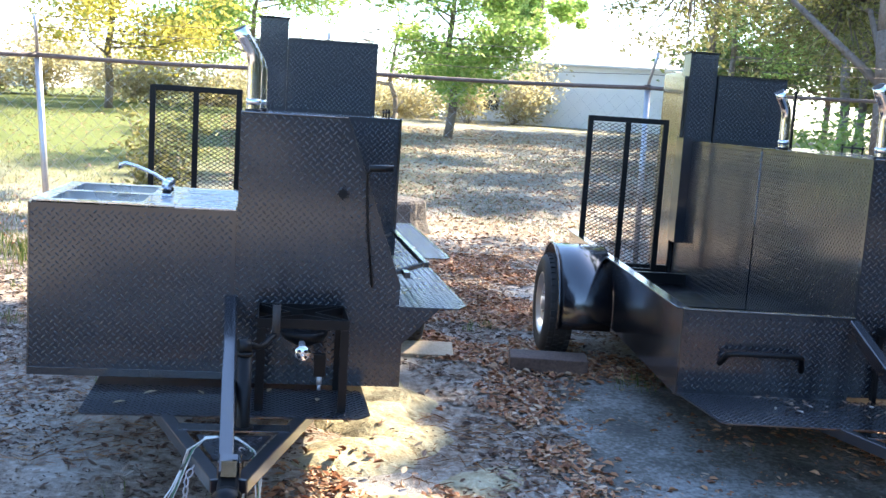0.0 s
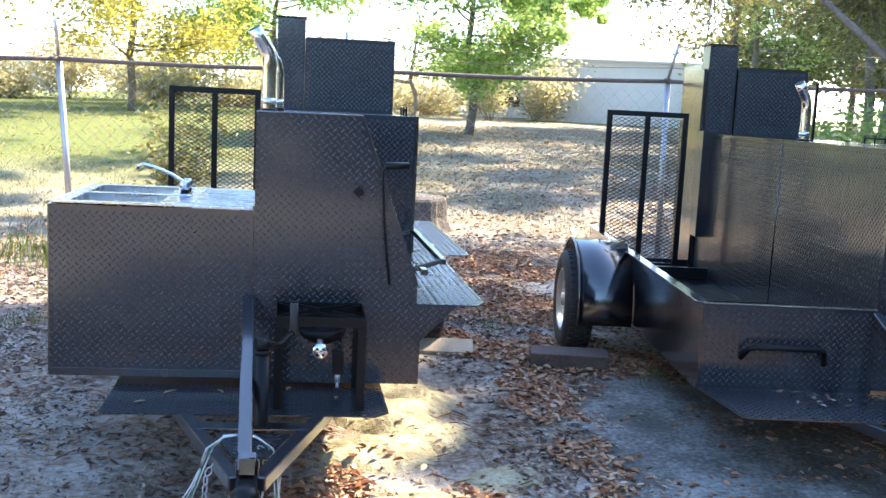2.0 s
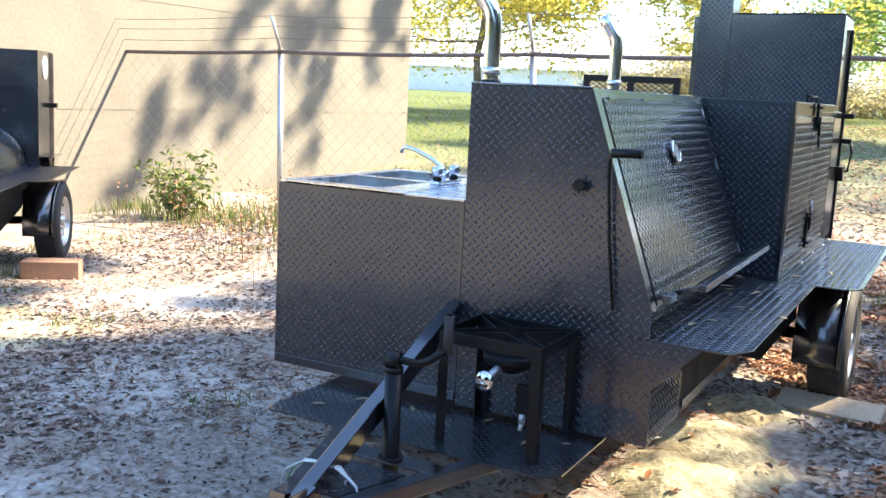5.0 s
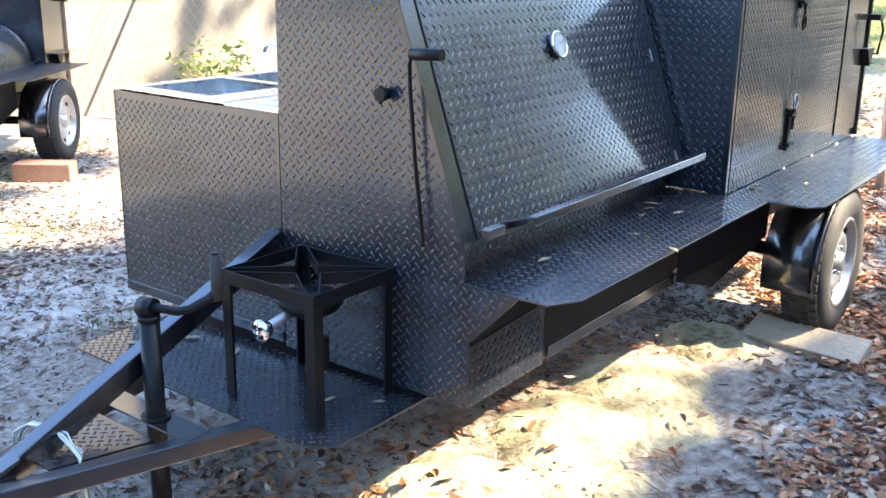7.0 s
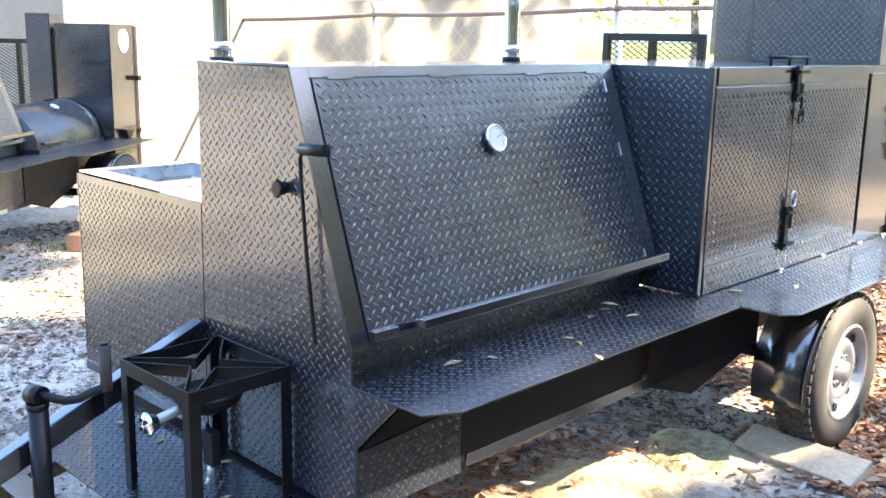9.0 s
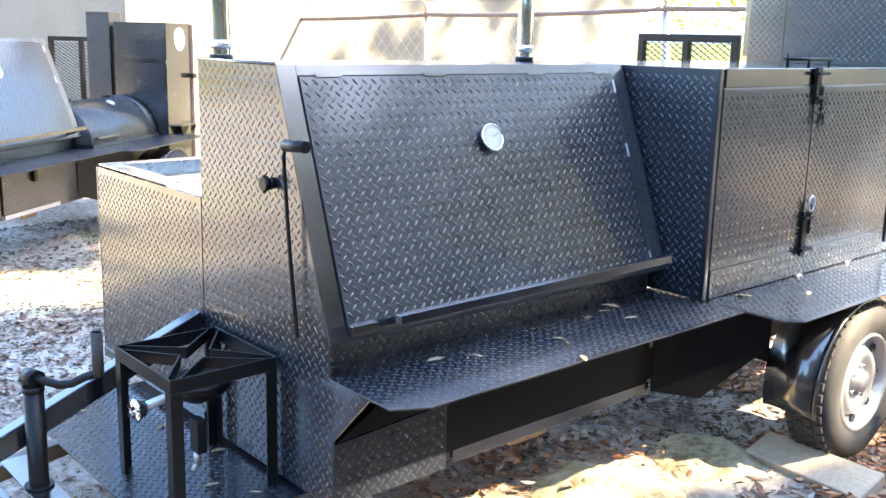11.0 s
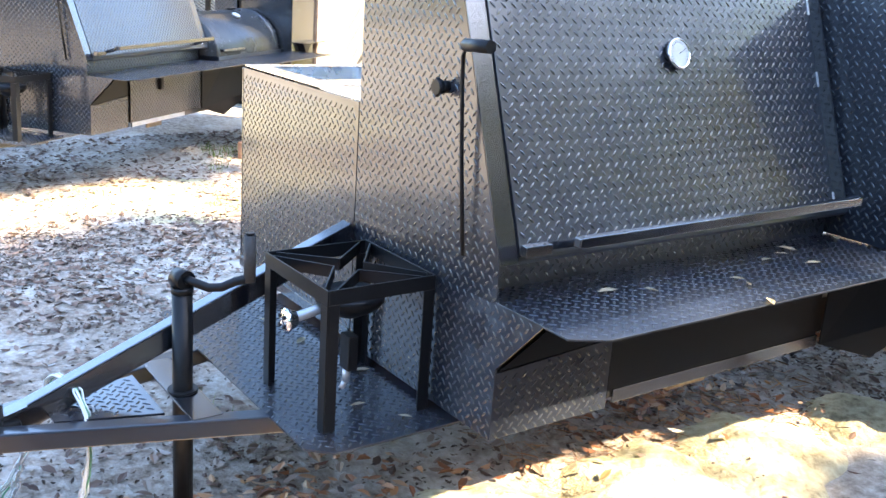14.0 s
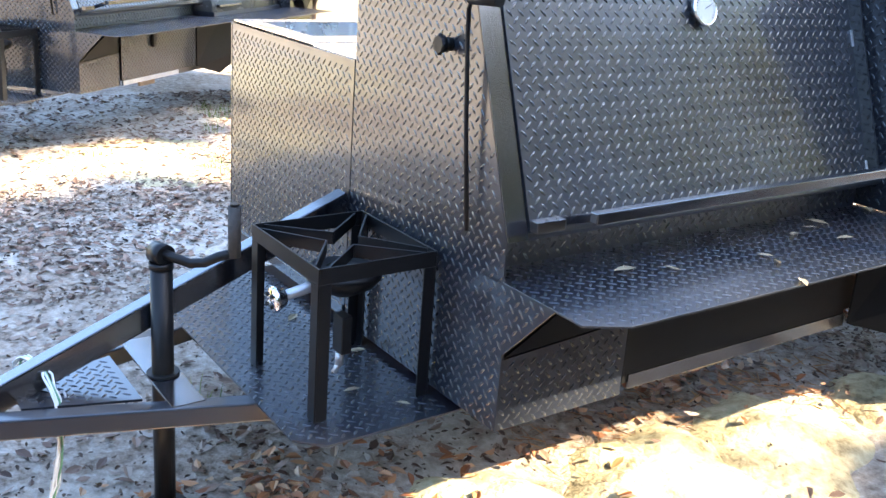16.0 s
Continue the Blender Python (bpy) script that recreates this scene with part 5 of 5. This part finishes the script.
for x in posts:
    y = fence_y(x)
    p = part("fence_post", rod(bmesh.new(), (x + (0.13 if x == -2.9 else 0.04), y, ground_z(x, y) - 0.1), (x, y, rail_z(x) + 0.02), 0.03, 14), GALV, F, "galvanised fence post")
    part("post_arm", rod(bmesh.new(), (x, y, rail_z(x) + 0.02), (x + 0.02, y - 0.18, rail_z(x) + 0.34), 0.016, 8), GALV, p)
    part("post_cap", rod(bmesh.new(), (x, y, rail_z(x) - 0.02), (x, y, rail_z(x) + 0.03), 0.035, 14), RUSTY, p)
for a, b in zip(posts, posts[1:]):
    m = (a + b) / 2
    sag = 0.02
    part("top_rail", pipe(bmesh.new(), [(x, fence_y(x) - 0.03, rail_z(x) - sag * (1 - ((x - m) / (b - a) * 2) ** 2)) for x in [a + (b - a) * k / 8 for k in range(9)]], 0.021, 8), RUSTY, F, "rusty top rail")
    for f in (0.35, 0.7, 1.0):
        part("barbed_wire", pipe(bmesh.new(), [(x, fence_y(x) - 0.18 * f, rail_z(x) + 0.02 + 0.32 * f - 0.03 * (1 - ((x - m) / (b - a) * 2) ** 2)) for x in [a + (b - a) * k / 6 for k in range(7)]], 0.003, 4), RUSTY, F)
verts, faces = [], []
c = 0.075
ncol, x0 = int((posts[-1] - posts[0]) / c), posts[0]
for i in range(ncol):
    for j in range(24):
        xa = x0 + i * c
        z0 = ground_z(xa, fence_y(xa)) + 0.02
        za = z0 + j * c
        if za + c > rail_z(xa) + 0.02:
            continue
        up = (i + j) % 2
        p0, p1 = ((xa, za), (xa + c, za + c)) if up else ((xa, za + c), (xa + c, za))
        k = len(verts)
        w = 0.0016
        for (x, z), dz in ((p0, -w), (p1, -w), (p1, w), (p0, w)):
            verts.append((x, fence_y(x) + (0.004 if up else 0), z + dz))
        faces.append((k, k + 1, k + 2, k + 3))
me = bpy.data.meshes.new("wire_mesh")
me.from_pydata(verts, [], faces)
me.materials.append(GALV)
ob = new("wire_mesh", me)
ob.parent = F
tagged(ob, "diamond wire mesh", kind="stuff")

# ---- buildings ----
STUCCO = noisy("tan_wall", [(0.3, (0.13, 0.115, 0.09)), (0.7, (0.22, 0.20, 0.16))], 1.5, (0.8, 0.95), bump=0.3, fine=25)
WHITEP = noisy("white_metal", [(0.3, (0.80, 0.80, 0.79)), (0.7, (0.88, 0.88, 0.87))], 2, (0.45, 0.6), bump=0.03)
DARKW = noisy("dark_glass", [(0.3, (0.02, 0.022, 0.025)), (0.7, (0.05, 0.05, 0.055))], 4, (0.1, 0.2), bump=0)
ROOF = noisy("roof_metal", [(0.3, (0.40, 0.40, 0.40)), (0.7, (0.55, 0.55, 0.54))], 3, (0.4, 0.55), metal=0.4, bump=0.05)
W = thing("workshop_building", "tall tan rendered workshop building behind the fence", "building")
part("wall", box(bmesh.new(), -13.0, -7.6, 2.6, 10.4, -0.3, 4.6, 0.02), STUCCO, W)
part("roof", box(bmesh.new(), -13.2, -7.4, 2.4, 10.6, 4.605, 4.75, 0.02), ROOF, W)
for z in (1.1, 2.3, 3.5):
    part("wall_joint", box(bmesh.new(), -7.604, -7.594, 2.6, 10.4, z, z + 0.015), STUCCO, W)


def low_building(cx, cy, w, d, h, rise, turn, label, windows):
    """Low white building; its pale metal roof slopes towards the yard."""
    z = ground_z(cx, cy)
    H = thing("white_building", label, "building", pose(cx, cy, z - 0.3, 0, 0, turn))
    part("wall", box(bmesh.new(), -w / 2, w / 2, 0, d, 0, h, 0.02), WHITEP, H)
    part("roof", prism(bmesh.new(), [(-0.25, h + 0.003), (d / 2, h + rise), (d + 0.25, h + 0.003), (d + 0.25, h + 0.08), (d / 2, h + rise + 0.08), (-0.25, h + 0.08)], "x", -w / 2 - 0.2, w / 2 + 0.2), WHITEP, H, "white sheet metal roof")
    for x in windows:
        wd = part("window", box(bmesh.new(), x - 0.45, x + 0.45, -0.02, -0.002, h * 0.42, h * 0.82), DARKW, H, "small dark window")
        for a in ((x - 0.5, x - 0.45, h * 0.40, h * 0.84), (x + 0.45, x + 0.5, h * 0.40, h * 0.84), (x - 0.45, x + 0.45, h * 0.82, h * 0.84), (x - 0.45, x + 0.45, h * 0.40, h * 0.42)):
            part("window_frame", box(bmesh.new(), a[0], a[1], -0.04, -0.002, a[2], a[3]), WHITEP, wd)


low_building(-24, 41, 24, 9, 1.5, 1.7, 3, "long low white metal building beyond the field", [])
low_building(9.5, 31, 6.2, 6, 2.5, 1.5, -16, "white mobile home beyond the slope", [])
low_building(5.8, 33, 2.0, 2, 1.7, 0.5, -8, "small white shed beyond the slope", [0.2])

# ---- trees ----


def crown_leaves(name, spots, per, spread, size, material, rng, slim=0.5, droop=0.0):
    verts, faces = [], []
    for c, r in spots:
        for _ in range(per):
            d = Vector((rng.gauss(0, 1), rng.gauss(0, 1), rng.gauss(0, 0.75)))
            o = c + d * (r * spread)
            s = rng.uniform(*size)
            u = Vector((rng.gauss(0, 1), rng.gauss(0, 1), rng.gauss(0, 0.6) - droop)).normalized()
            v = u.cross(Vector((rng.gauss(0, 1), rng.gauss(0, 1), rng.gauss(0, 1)))).normalized()
            k = len(verts)
            verts += [o - u * s, o - v * s * slim, o + u * s, o + v * s * slim]
            faces.append((k, k + 1, k + 2, k + 3))
    me = bpy.data.meshes.new(name)
    me.from_pydata(verts, [], faces)
    me.materials.append(material)
    return me


def tree(x, y, height, radius, base, material, seed, label, per=70, size=(0.10, 0.2), limbs=14, trunk=0.16, flat=1.0, lean=(0, 0), droop=0.0, subs=5, slim=0.5):
    """Tapered trunk, limbs and a crown of many small leaves in uneven clumps. base: height at which the crown begins."""
    rng = random.Random(seed)
    z = ground_z(x, y) - 0.1
    T = thing("tree", label, "tree", pose(x, y, z), "trees round the yard")
    bm = bmesh.new()
    axis = [Vector((lean[0] * k / 8 * height + 0.12 * rng.uniform(-1, 1) * (k > 0), lean[1] * k / 8 * height + 0.12 * rng.uniform(-1, 1) * (k > 0), height * 0.93 * k / 8)) for k in range(9)]
    for k in range(8):
        rod(bm, axis[k], axis[k + 1], trunk * (1 - 0.11 * k), 10, trunk * (1 - 0.11 * (k + 1)))
    part("trunk", bm, BARK, T, "rough grey-brown trunk")
    spots = []
    bm = bmesh.new()
    for i in range(limbs):
        f = (i + rng.random()) / limbs
        h = base + (height * 0.95 - base) * f
        a = rng.uniform(0, 6.28)
        q = h / height / 0.93 * 8
        k = min(7, int(q))
        o = axis[k].lerp(axis[k + 1], q - k)
        reach = radius * flat * math.sqrt(max(0.05, 1 - (2 * f - 0.75) ** 2 / 1.7)) * rng.uniform(0.6, 1.1)
        tip = o + Vector((math.cos(a) * reach, math.sin(a) * reach, reach * rng.uniform(-0.05, 0.45)))
        mid = o.lerp(tip, 0.5) + Vector((0, 0, -0.05 * reach))
        rod(bm, o, mid, trunk * 0.32 * (1 - 0.5 * f), 6, trunk * 0.2 * (1 - 0.5 * f))
        rod(bm, mid, tip, trunk * 0.2 * (1 - 0.5 * f), 6, 0.012)
        for s in range(subs):
            c = o.lerp(tip, rng.uniform(0.45, 1.08)) + Vector((rng.gauss(0, 1), rng.gauss(0, 1), rng.gauss(0, 0.7))) * radius * 0.17
            rod(bm, mid, c, trunk * 0.07, 4, 0.006)
            spots.append((c, radius * rng.uniform(0.11, 0.2)))
    tagged(part("limb_structure", bm, BARK, T), kind="stuff")
    me = crown_leaves("crown", spots, per, 0.75, size, material, rng, slim=slim, droop=droop)
    ob = new("crown", me)
    ob.parent = T
    tagged(ob, "uneven crown of small leaves")
    return T


YELLOW = by_island("yellow_leaf", [(0.0, (0.42, 0.36, 0.06)), (0.4, (0.55, 0.47, 0.10)), (0.75, (0.45, 0.48, 0.12)), (1.0, (0.66, 0.54, 0.18))], 0.55, 0.3, translucent=0.6)
GREEN = by_island("green_leaf", [(0.0, (0.20, 0.34, 0.08)), (0.5, (0.33, 0.47, 0.13)), (1.0, (0.50, 0.56, 0.22))], 0.55, 0.3, translucent=0.6)
OLIVE = by_island("olive_leaf", [(0.0, (0.14, 0.15, 0.05)), (0.5, (0.24, 0.25, 0.09)), (1.0, (0.38, 0.34, 0.14))], 0.55, 0.3, translucent=0.4)
SCRUB = by_island("scrub_leaf", [(0.0, (0.36, 0.30, 0.17)), (0.5, (0.50, 0.46, 0.26)), (1.0, (0.62, 0.58, 0.38))], 0.6, 0.3, translucent=0.6)
NEEDLE = by_island("pine_needle", [(0.0, (0.08, 0.14, 0.06)), (0.5, (0.15, 0.21, 0.08)), (1.0, (0.28, 0.27, 0.11))], 0.55, 0.3, translucent=0.3)



def spreading_tree(x, y, height, trunk, lobes, material, seed, label, size):
    """A tree whose long limbs carry separate masses of leaves. lobes: centre, radius, clumps, leaves in a clump."""
    rng = random.Random(seed)
    z = ground_z(x, y) - 0.1
    T = thing("tree", label, "tree", pose(x, y, z), "trees round the yard")
    bm = bmesh.new()
    axis = [Vector((0.05 * math.sin(k), 0.06 * math.cos(k * 1.3) - 0.06, height * k / 8)) for k in range(9)]
    for k in range(8):
        rod(bm, axis[k], axis[k + 1], trunk * (1 - 0.1 * k), 12, trunk * (1 - 0.1 * (k + 1)))
    part("trunk", bm, BARK, T, "rough grey-brown trunk")
    spots = []
    for c, r, n, per in lobes:
        c = Vector(c) - Vector((x, y, z))
        o = axis[min(7, max(3, int(c.z / height * 6)))]
        bm = bmesh.new()
        mid = o.lerp(c, 0.5) + Vector((0, 0, 0.4))
        rod(bm, o, mid, trunk * 0.24, 8, trunk * 0.15)
        rod(bm, mid, c, trunk * 0.15, 8, trunk * 0.07)
        for _ in range(n):
            d = Vector((rng.gauss(0, 1), rng.gauss(0, 1), rng.gauss(0, 0.8)))
            p = c + d.normalized() * r * rng.random() ** 0.45
            rod(bm, c.lerp(p, 0.1), p, trunk * 0.07, 4, 0.006)
            spots.append((p, r * rng.uniform(0.12, 0.24), per))
        part("limb", bm, BARK, T)
    rng2 = random.Random(seed + 1)
    me = crown_leaves("crown", [(c, r) for c, r, per in spots], lobes[0][3], 0.8, size, material, rng2)
    ob = new("crown", me)
    ob.parent = T
    tagged(ob, "open crown of small leaves in several masses")


spreading_tree(6.0, 6.4, 5.6, 0.22, [((6.6, 7.4, 5.3), 1.4, 60, 120), ((4.3, 8.2, 3.5), 1.1, 70, 120), ((6.3, 8.0, 3.3), 1.35, 90, 120), ((8.2, 9.0, 3.4), 1.3, 70, 120)],
               OLIVE, 11, "spreading oak with low hanging branches", (0.018, 0.042))


def pine(x, y, trunk, seed, label, masses):
    """A very tall pine, its crown added out of view to block sun. masses: where the shade of each mass of needles
    falls, its radius and the number of clumps.
    """
    h = 14.5
    ex, ey = h * sun_dir.x / sun_dir.z, h * sun_dir.y / sun_dir.z
    spreading_tree(x, y, 15.0, trunk, [((gx + ex, gy + ey, h), r, n, 60) for gx, gy, r, n in masses], NEEDLE, seed, label, (0.045, 0.09))


# unseen needle masses, placed by the shade wanted on ground, smokers and wall
pine(13.2, 10.4, 0.2, 12, "very tall unseen pine added to shade the smokers", [(-1.35, -0.5, 0.7, 90), (-1.25, 0.5, 0.5, 60), (-1.3, 1.5, 0.45, 35), (-1.2, -1.2, 0.45, 50), (-1.0, -0.4, 0.36, 45), (-1.0, 0.2, 0.34, 40), (-0.98, 1.2, 0.34, 40), (-1.65, 0.1, 0.4, 40), (-2.3, -0.2, 0.9, 90), (-2.4, 1.2, 0.7, 50), (1.35, 0.2, 0.55, 45), (1.5, -0.7, 0.65, 55), (1.55, 1.6, 0.55, 35)])
pine(9.8, 10.9, 0.09, 13, "very tall slim pine, its shading crown added out of view", [(-2.9, -0.9, 0.9, 80), (-2.2, -1.6, 0.6, 40), (-3.1, 0.4, 0.6, 40), (-3.0, 2.4, 0.8, 40), (-5.2, 0.9, 0.5, 40), (-5.7, 1.9, 0.5, 35), (-5.5, -0.1, 0.6, 50), (-6.2, 0.7, 0.7, 60), (-6.8, 1.5, 0.7, 60), (-3.6, 6.6, 0.6, 40), (-2.2, 7.6, 0.7, 45), (-4.8, 8.0, 0.6, 40), (-5.6, 6.0, 0.5, 35), (-9.0, 5.2, 0.5, 12), (-9.6, 6.4, 0.6, 14), (-8.6, 7.2, 0.5, 12), (-10.2, 5.0, 0.6, 14), (-8.3, 4.4, 0.5, 12), (-9.9, 8.0, 0.6, 14), (-6.0, 10.0, 0.9, 30), (-4.0, 12.0, 1.0, 34), (-8.0, 13.0, 1.0, 30), (-2.5, 10.5, 0.8, 28)])
pine(16.2, 7.2, 0.2, 14, "very tall unseen pine added to shade ground and slope", [(0.72, 0.75, 0.42, 60), (0.48, 0.15, 0.26, 30), (0.75, 1.75, 0.44, 60), (0.8, 2.8, 0.5, 50), (1.35, 2.7, 0.5, 45), (1.2, 1.1, 0.4, 35), (0.6, 3.7, 0.5, 35), (2.0, 9.5, 0.8, 50), (4.5, 11.0, 0.9, 50), (3.5, 6.8, 0.7, 45), (6.0, 15.0, 1.2, 50), (1.0, 14.0, 1.0, 45), (2.4, 12.0, 0.8, 40), (0.55, -0.75, 0.42, 25), (-0.9, -1.3, 0.4, 20), (3.7, -1.9, 0.9, 50), (0.3, -3.3, 1.1, 90), (1.7, -4.6, 1.3, 100), (-0.8, -5.0, 1.3, 100), (-2.4, -2.6, 1.0, 70), (-1.0, -3.6, 1.0, 70), (-3.6, -1.6, 0.7, 40), (3.5, 5.2, 0.8, 55), (5.0, 6.6, 1.0, 65), (6.5, 8.5, 1.2, 75), (0.6, -6.8, 1.5, 110)])
# trees beyond the field
for x, y, h, r, b, m, sd, lab in (
        (-6.0, 24, 7.0, 3.2, 1.3, YELLOW, 21, "yellow autumn tree beyond the fence"),
        (-11.5, 20, 6.6, 3.4, 1.8, YELLOW, 22, "yellow-green autumn tree beyond the fence"),
        (-17.5, 22, 7.4, 3.8, 1.8, YELLOW, 23, "yellow-green autumn tree beyond the fence"),
        (-2.4, 29, 7.0, 3.2, 1.7, GREEN, 24, "bright green tree beyond the field"),
        (2.9, 20.5, 6.2, 2.3, 1.2, GREEN, 25, "light green tree with a slim trunk"),
        (9.8, 42, 11.0, 2.2, 1.5, GREEN, 26, "narrow green conifer far behind"),
        (9.5, 20, 11.5, 2.6, 3.6, NEEDLE, 27, "tall pine with a bare lower trunk"),
        (11.4, 17.0, 12.0, 2.5, 4.0, NEEDLE, 28, "tall pine with a bare lower trunk"),
        (13.5, 20, 12.0, 3.0, 3.6, NEEDLE, 29, "tall pine with a bare lower trunk"),
        (16.5, 19, 11.0, 3.0, 2.8, OLIVE, 30, "olive green tree among the pines"),
        (13.0, 27, 12.0, 3.4, 2.5, GREEN, 32, "green tree behind the pines"),
        (18.0, 30, 13.0, 4.5, 1.5, NEEDLE, 35, "dark pine far behind")):
    tree(x, y, h, r, b, m, sd, lab, per=34 if m is NEEDLE and y < 25 else 150, size=(0.04, 0.09) if y < 30 else (0.09, 0.18), limbs=22, trunk=0.12, subs=8)

tree(1.8, 24.5, 3.8, 1.5, 1.1, SCRUB, 36, "nearly bare pale tree beyond the fence", per=3, size=(0.03, 0.06), limbs=20, trunk=0.09, subs=6)

# unseen woods, added to darken what the lid and doors reflect
for k, (x, y, h) in enumerate(((16.5, 17.5, 11.0), (18.5, 14.0, 12.0), (20.5, 19.0, 13.0), (21.5, 11.0, 12.0), (24.5, 15.5, 14.0), (18.0, 23.0, 12.0), (24.0, 7.0, 12.5), (26.0, 21.5, 14.0), (28.0, 10.5, 14.0), (19.5, 8.0, 10.0))):
    tree(x, y, h, 3.2, 0.8, (NEEDLE, OLIVE)[k % 2], 120 + k, "unseen dense pine added to darken the lid's reflection" if k % 2 == 0 else "unseen olive green tree added to darken the lid's reflection", per=60, size=(0.14, 0.28), limbs=26, trunk=0.2, subs=8)


def bush(x, y, h, r, material, seed, label, per=60, size=(0.03, 0.06)):
    rng = random.Random(seed)
    S = thing("bush", label, "bush", pose(x, y, ground_z(x, y) - 0.02), "bushes along the fence")
    bm = bmesh.new()
    spots = []
    for i in range(16):
        a = rng.uniform(0, 6.28)
        tip = Vector((math.cos(a) * r * rng.random(), math.sin(a) * r * rng.random(), h * rng.uniform(0.45, 1.0)))
        rod(bm, (tip.x * 0.1, tip.y * 0.1, 0), tip, 0.008, 5, 0.003)
        for f in (0.4, 0.6, 0.8, 1.0):
            spots.append((tip * f, r * 0.20))
    tagged(part("stem_structure", bm, BARK, S), kind="stuff")
    ob = new("foliage", crown_leaves("foliage", spots, per, 0.8, size, material, rng, slim=0.35))
    ob.parent = S


for k in range(11):
    bush(-11.0 + 1.75 * k, 29.0 + 1.5 * (k % 3), 1.1 + 0.5 * (k * 7 % 4), 1.9 + 0.3 * (k % 3), SCRUB, 60 + k, "pale autumn scrub beyond the field", per=70, size=(0.05, 0.11))
bush(-2.0, 6.2, 1.35, 0.5, OLIVE, 41, "tall grey-green weed bush by the fence", per=22)
bush(-6.6, 4.4, 0.75, 0.45, BLADE, 44, "green and straw weeds against the wall", per=13)
for k, (x, y, h, r) in enumerate(((9.0, 9.5, 2.0, 1.3), (7.0, 9.0, 1.7, 1.2), (11.5, 12, 2.4, 1.6))):
    bush(x, y, h, r, GREEN if y < 15 else BLADE, 50 + k, "bright green bush beyond the fence" if y < 15 else "straw-coloured scrub beyond the field", per=60, size=(0.04, 0.09) if y < 15 else (0.08, 0.16))

# unseen evergreens behind the camera, leaves kept dark to darken plate reflections
DARKLEAF = by_island("evergreen_leaf", [(0.0, (0.02, 0.035, 0.015)), (0.5, (0.035, 0.055, 0.022)), (1.0, (0.06, 0.08, 0.03))], 0.55, 0.3, translucent=0.15)
for k in range(9):
    tree(-8 + 4.0 * k, -15 - 2.0 * (k % 3), 3.6 + 0.5 * (k % 4), 2.6, 0.3, DARKLEAF, 70 + k, "unseen dark evergreen added to darken the front plates' reflections", per=110, size=(0.16, 0.3), limbs=20, trunk=0.18)
# unseen golden trees, added for a warm reflection in the front plates
for k, (x, y) in enumerate(((-24.0, -12.0), (-27.0, -19.0), (-29.0, -6.0), (-21.0, -21.0))):
    tree(x, y, 5.0 + 0.6 * k, 3.0, 0.5, YELLOW, 90 + k, "unseen golden tree added to tint the front plates' reflections", per=100, size=(0.12, 0.24), limbs=20, trunk=0.15)
# unseen evergreens, added to block sky and darken the open-deck trailer's front
for k, (x, y) in enumerate(((9.0, -7.0), (10.5, -3.0), (11.5, 1.5))):
    tree(x, y, 7.6 + 0.5 * k, 3.0, 0.4, DARKLEAF, 100 + k, "unseen dark evergreen added to darken the open-deck trailer", per=110, size=(0.14, 0.26), limbs=22, trunk=0.18)
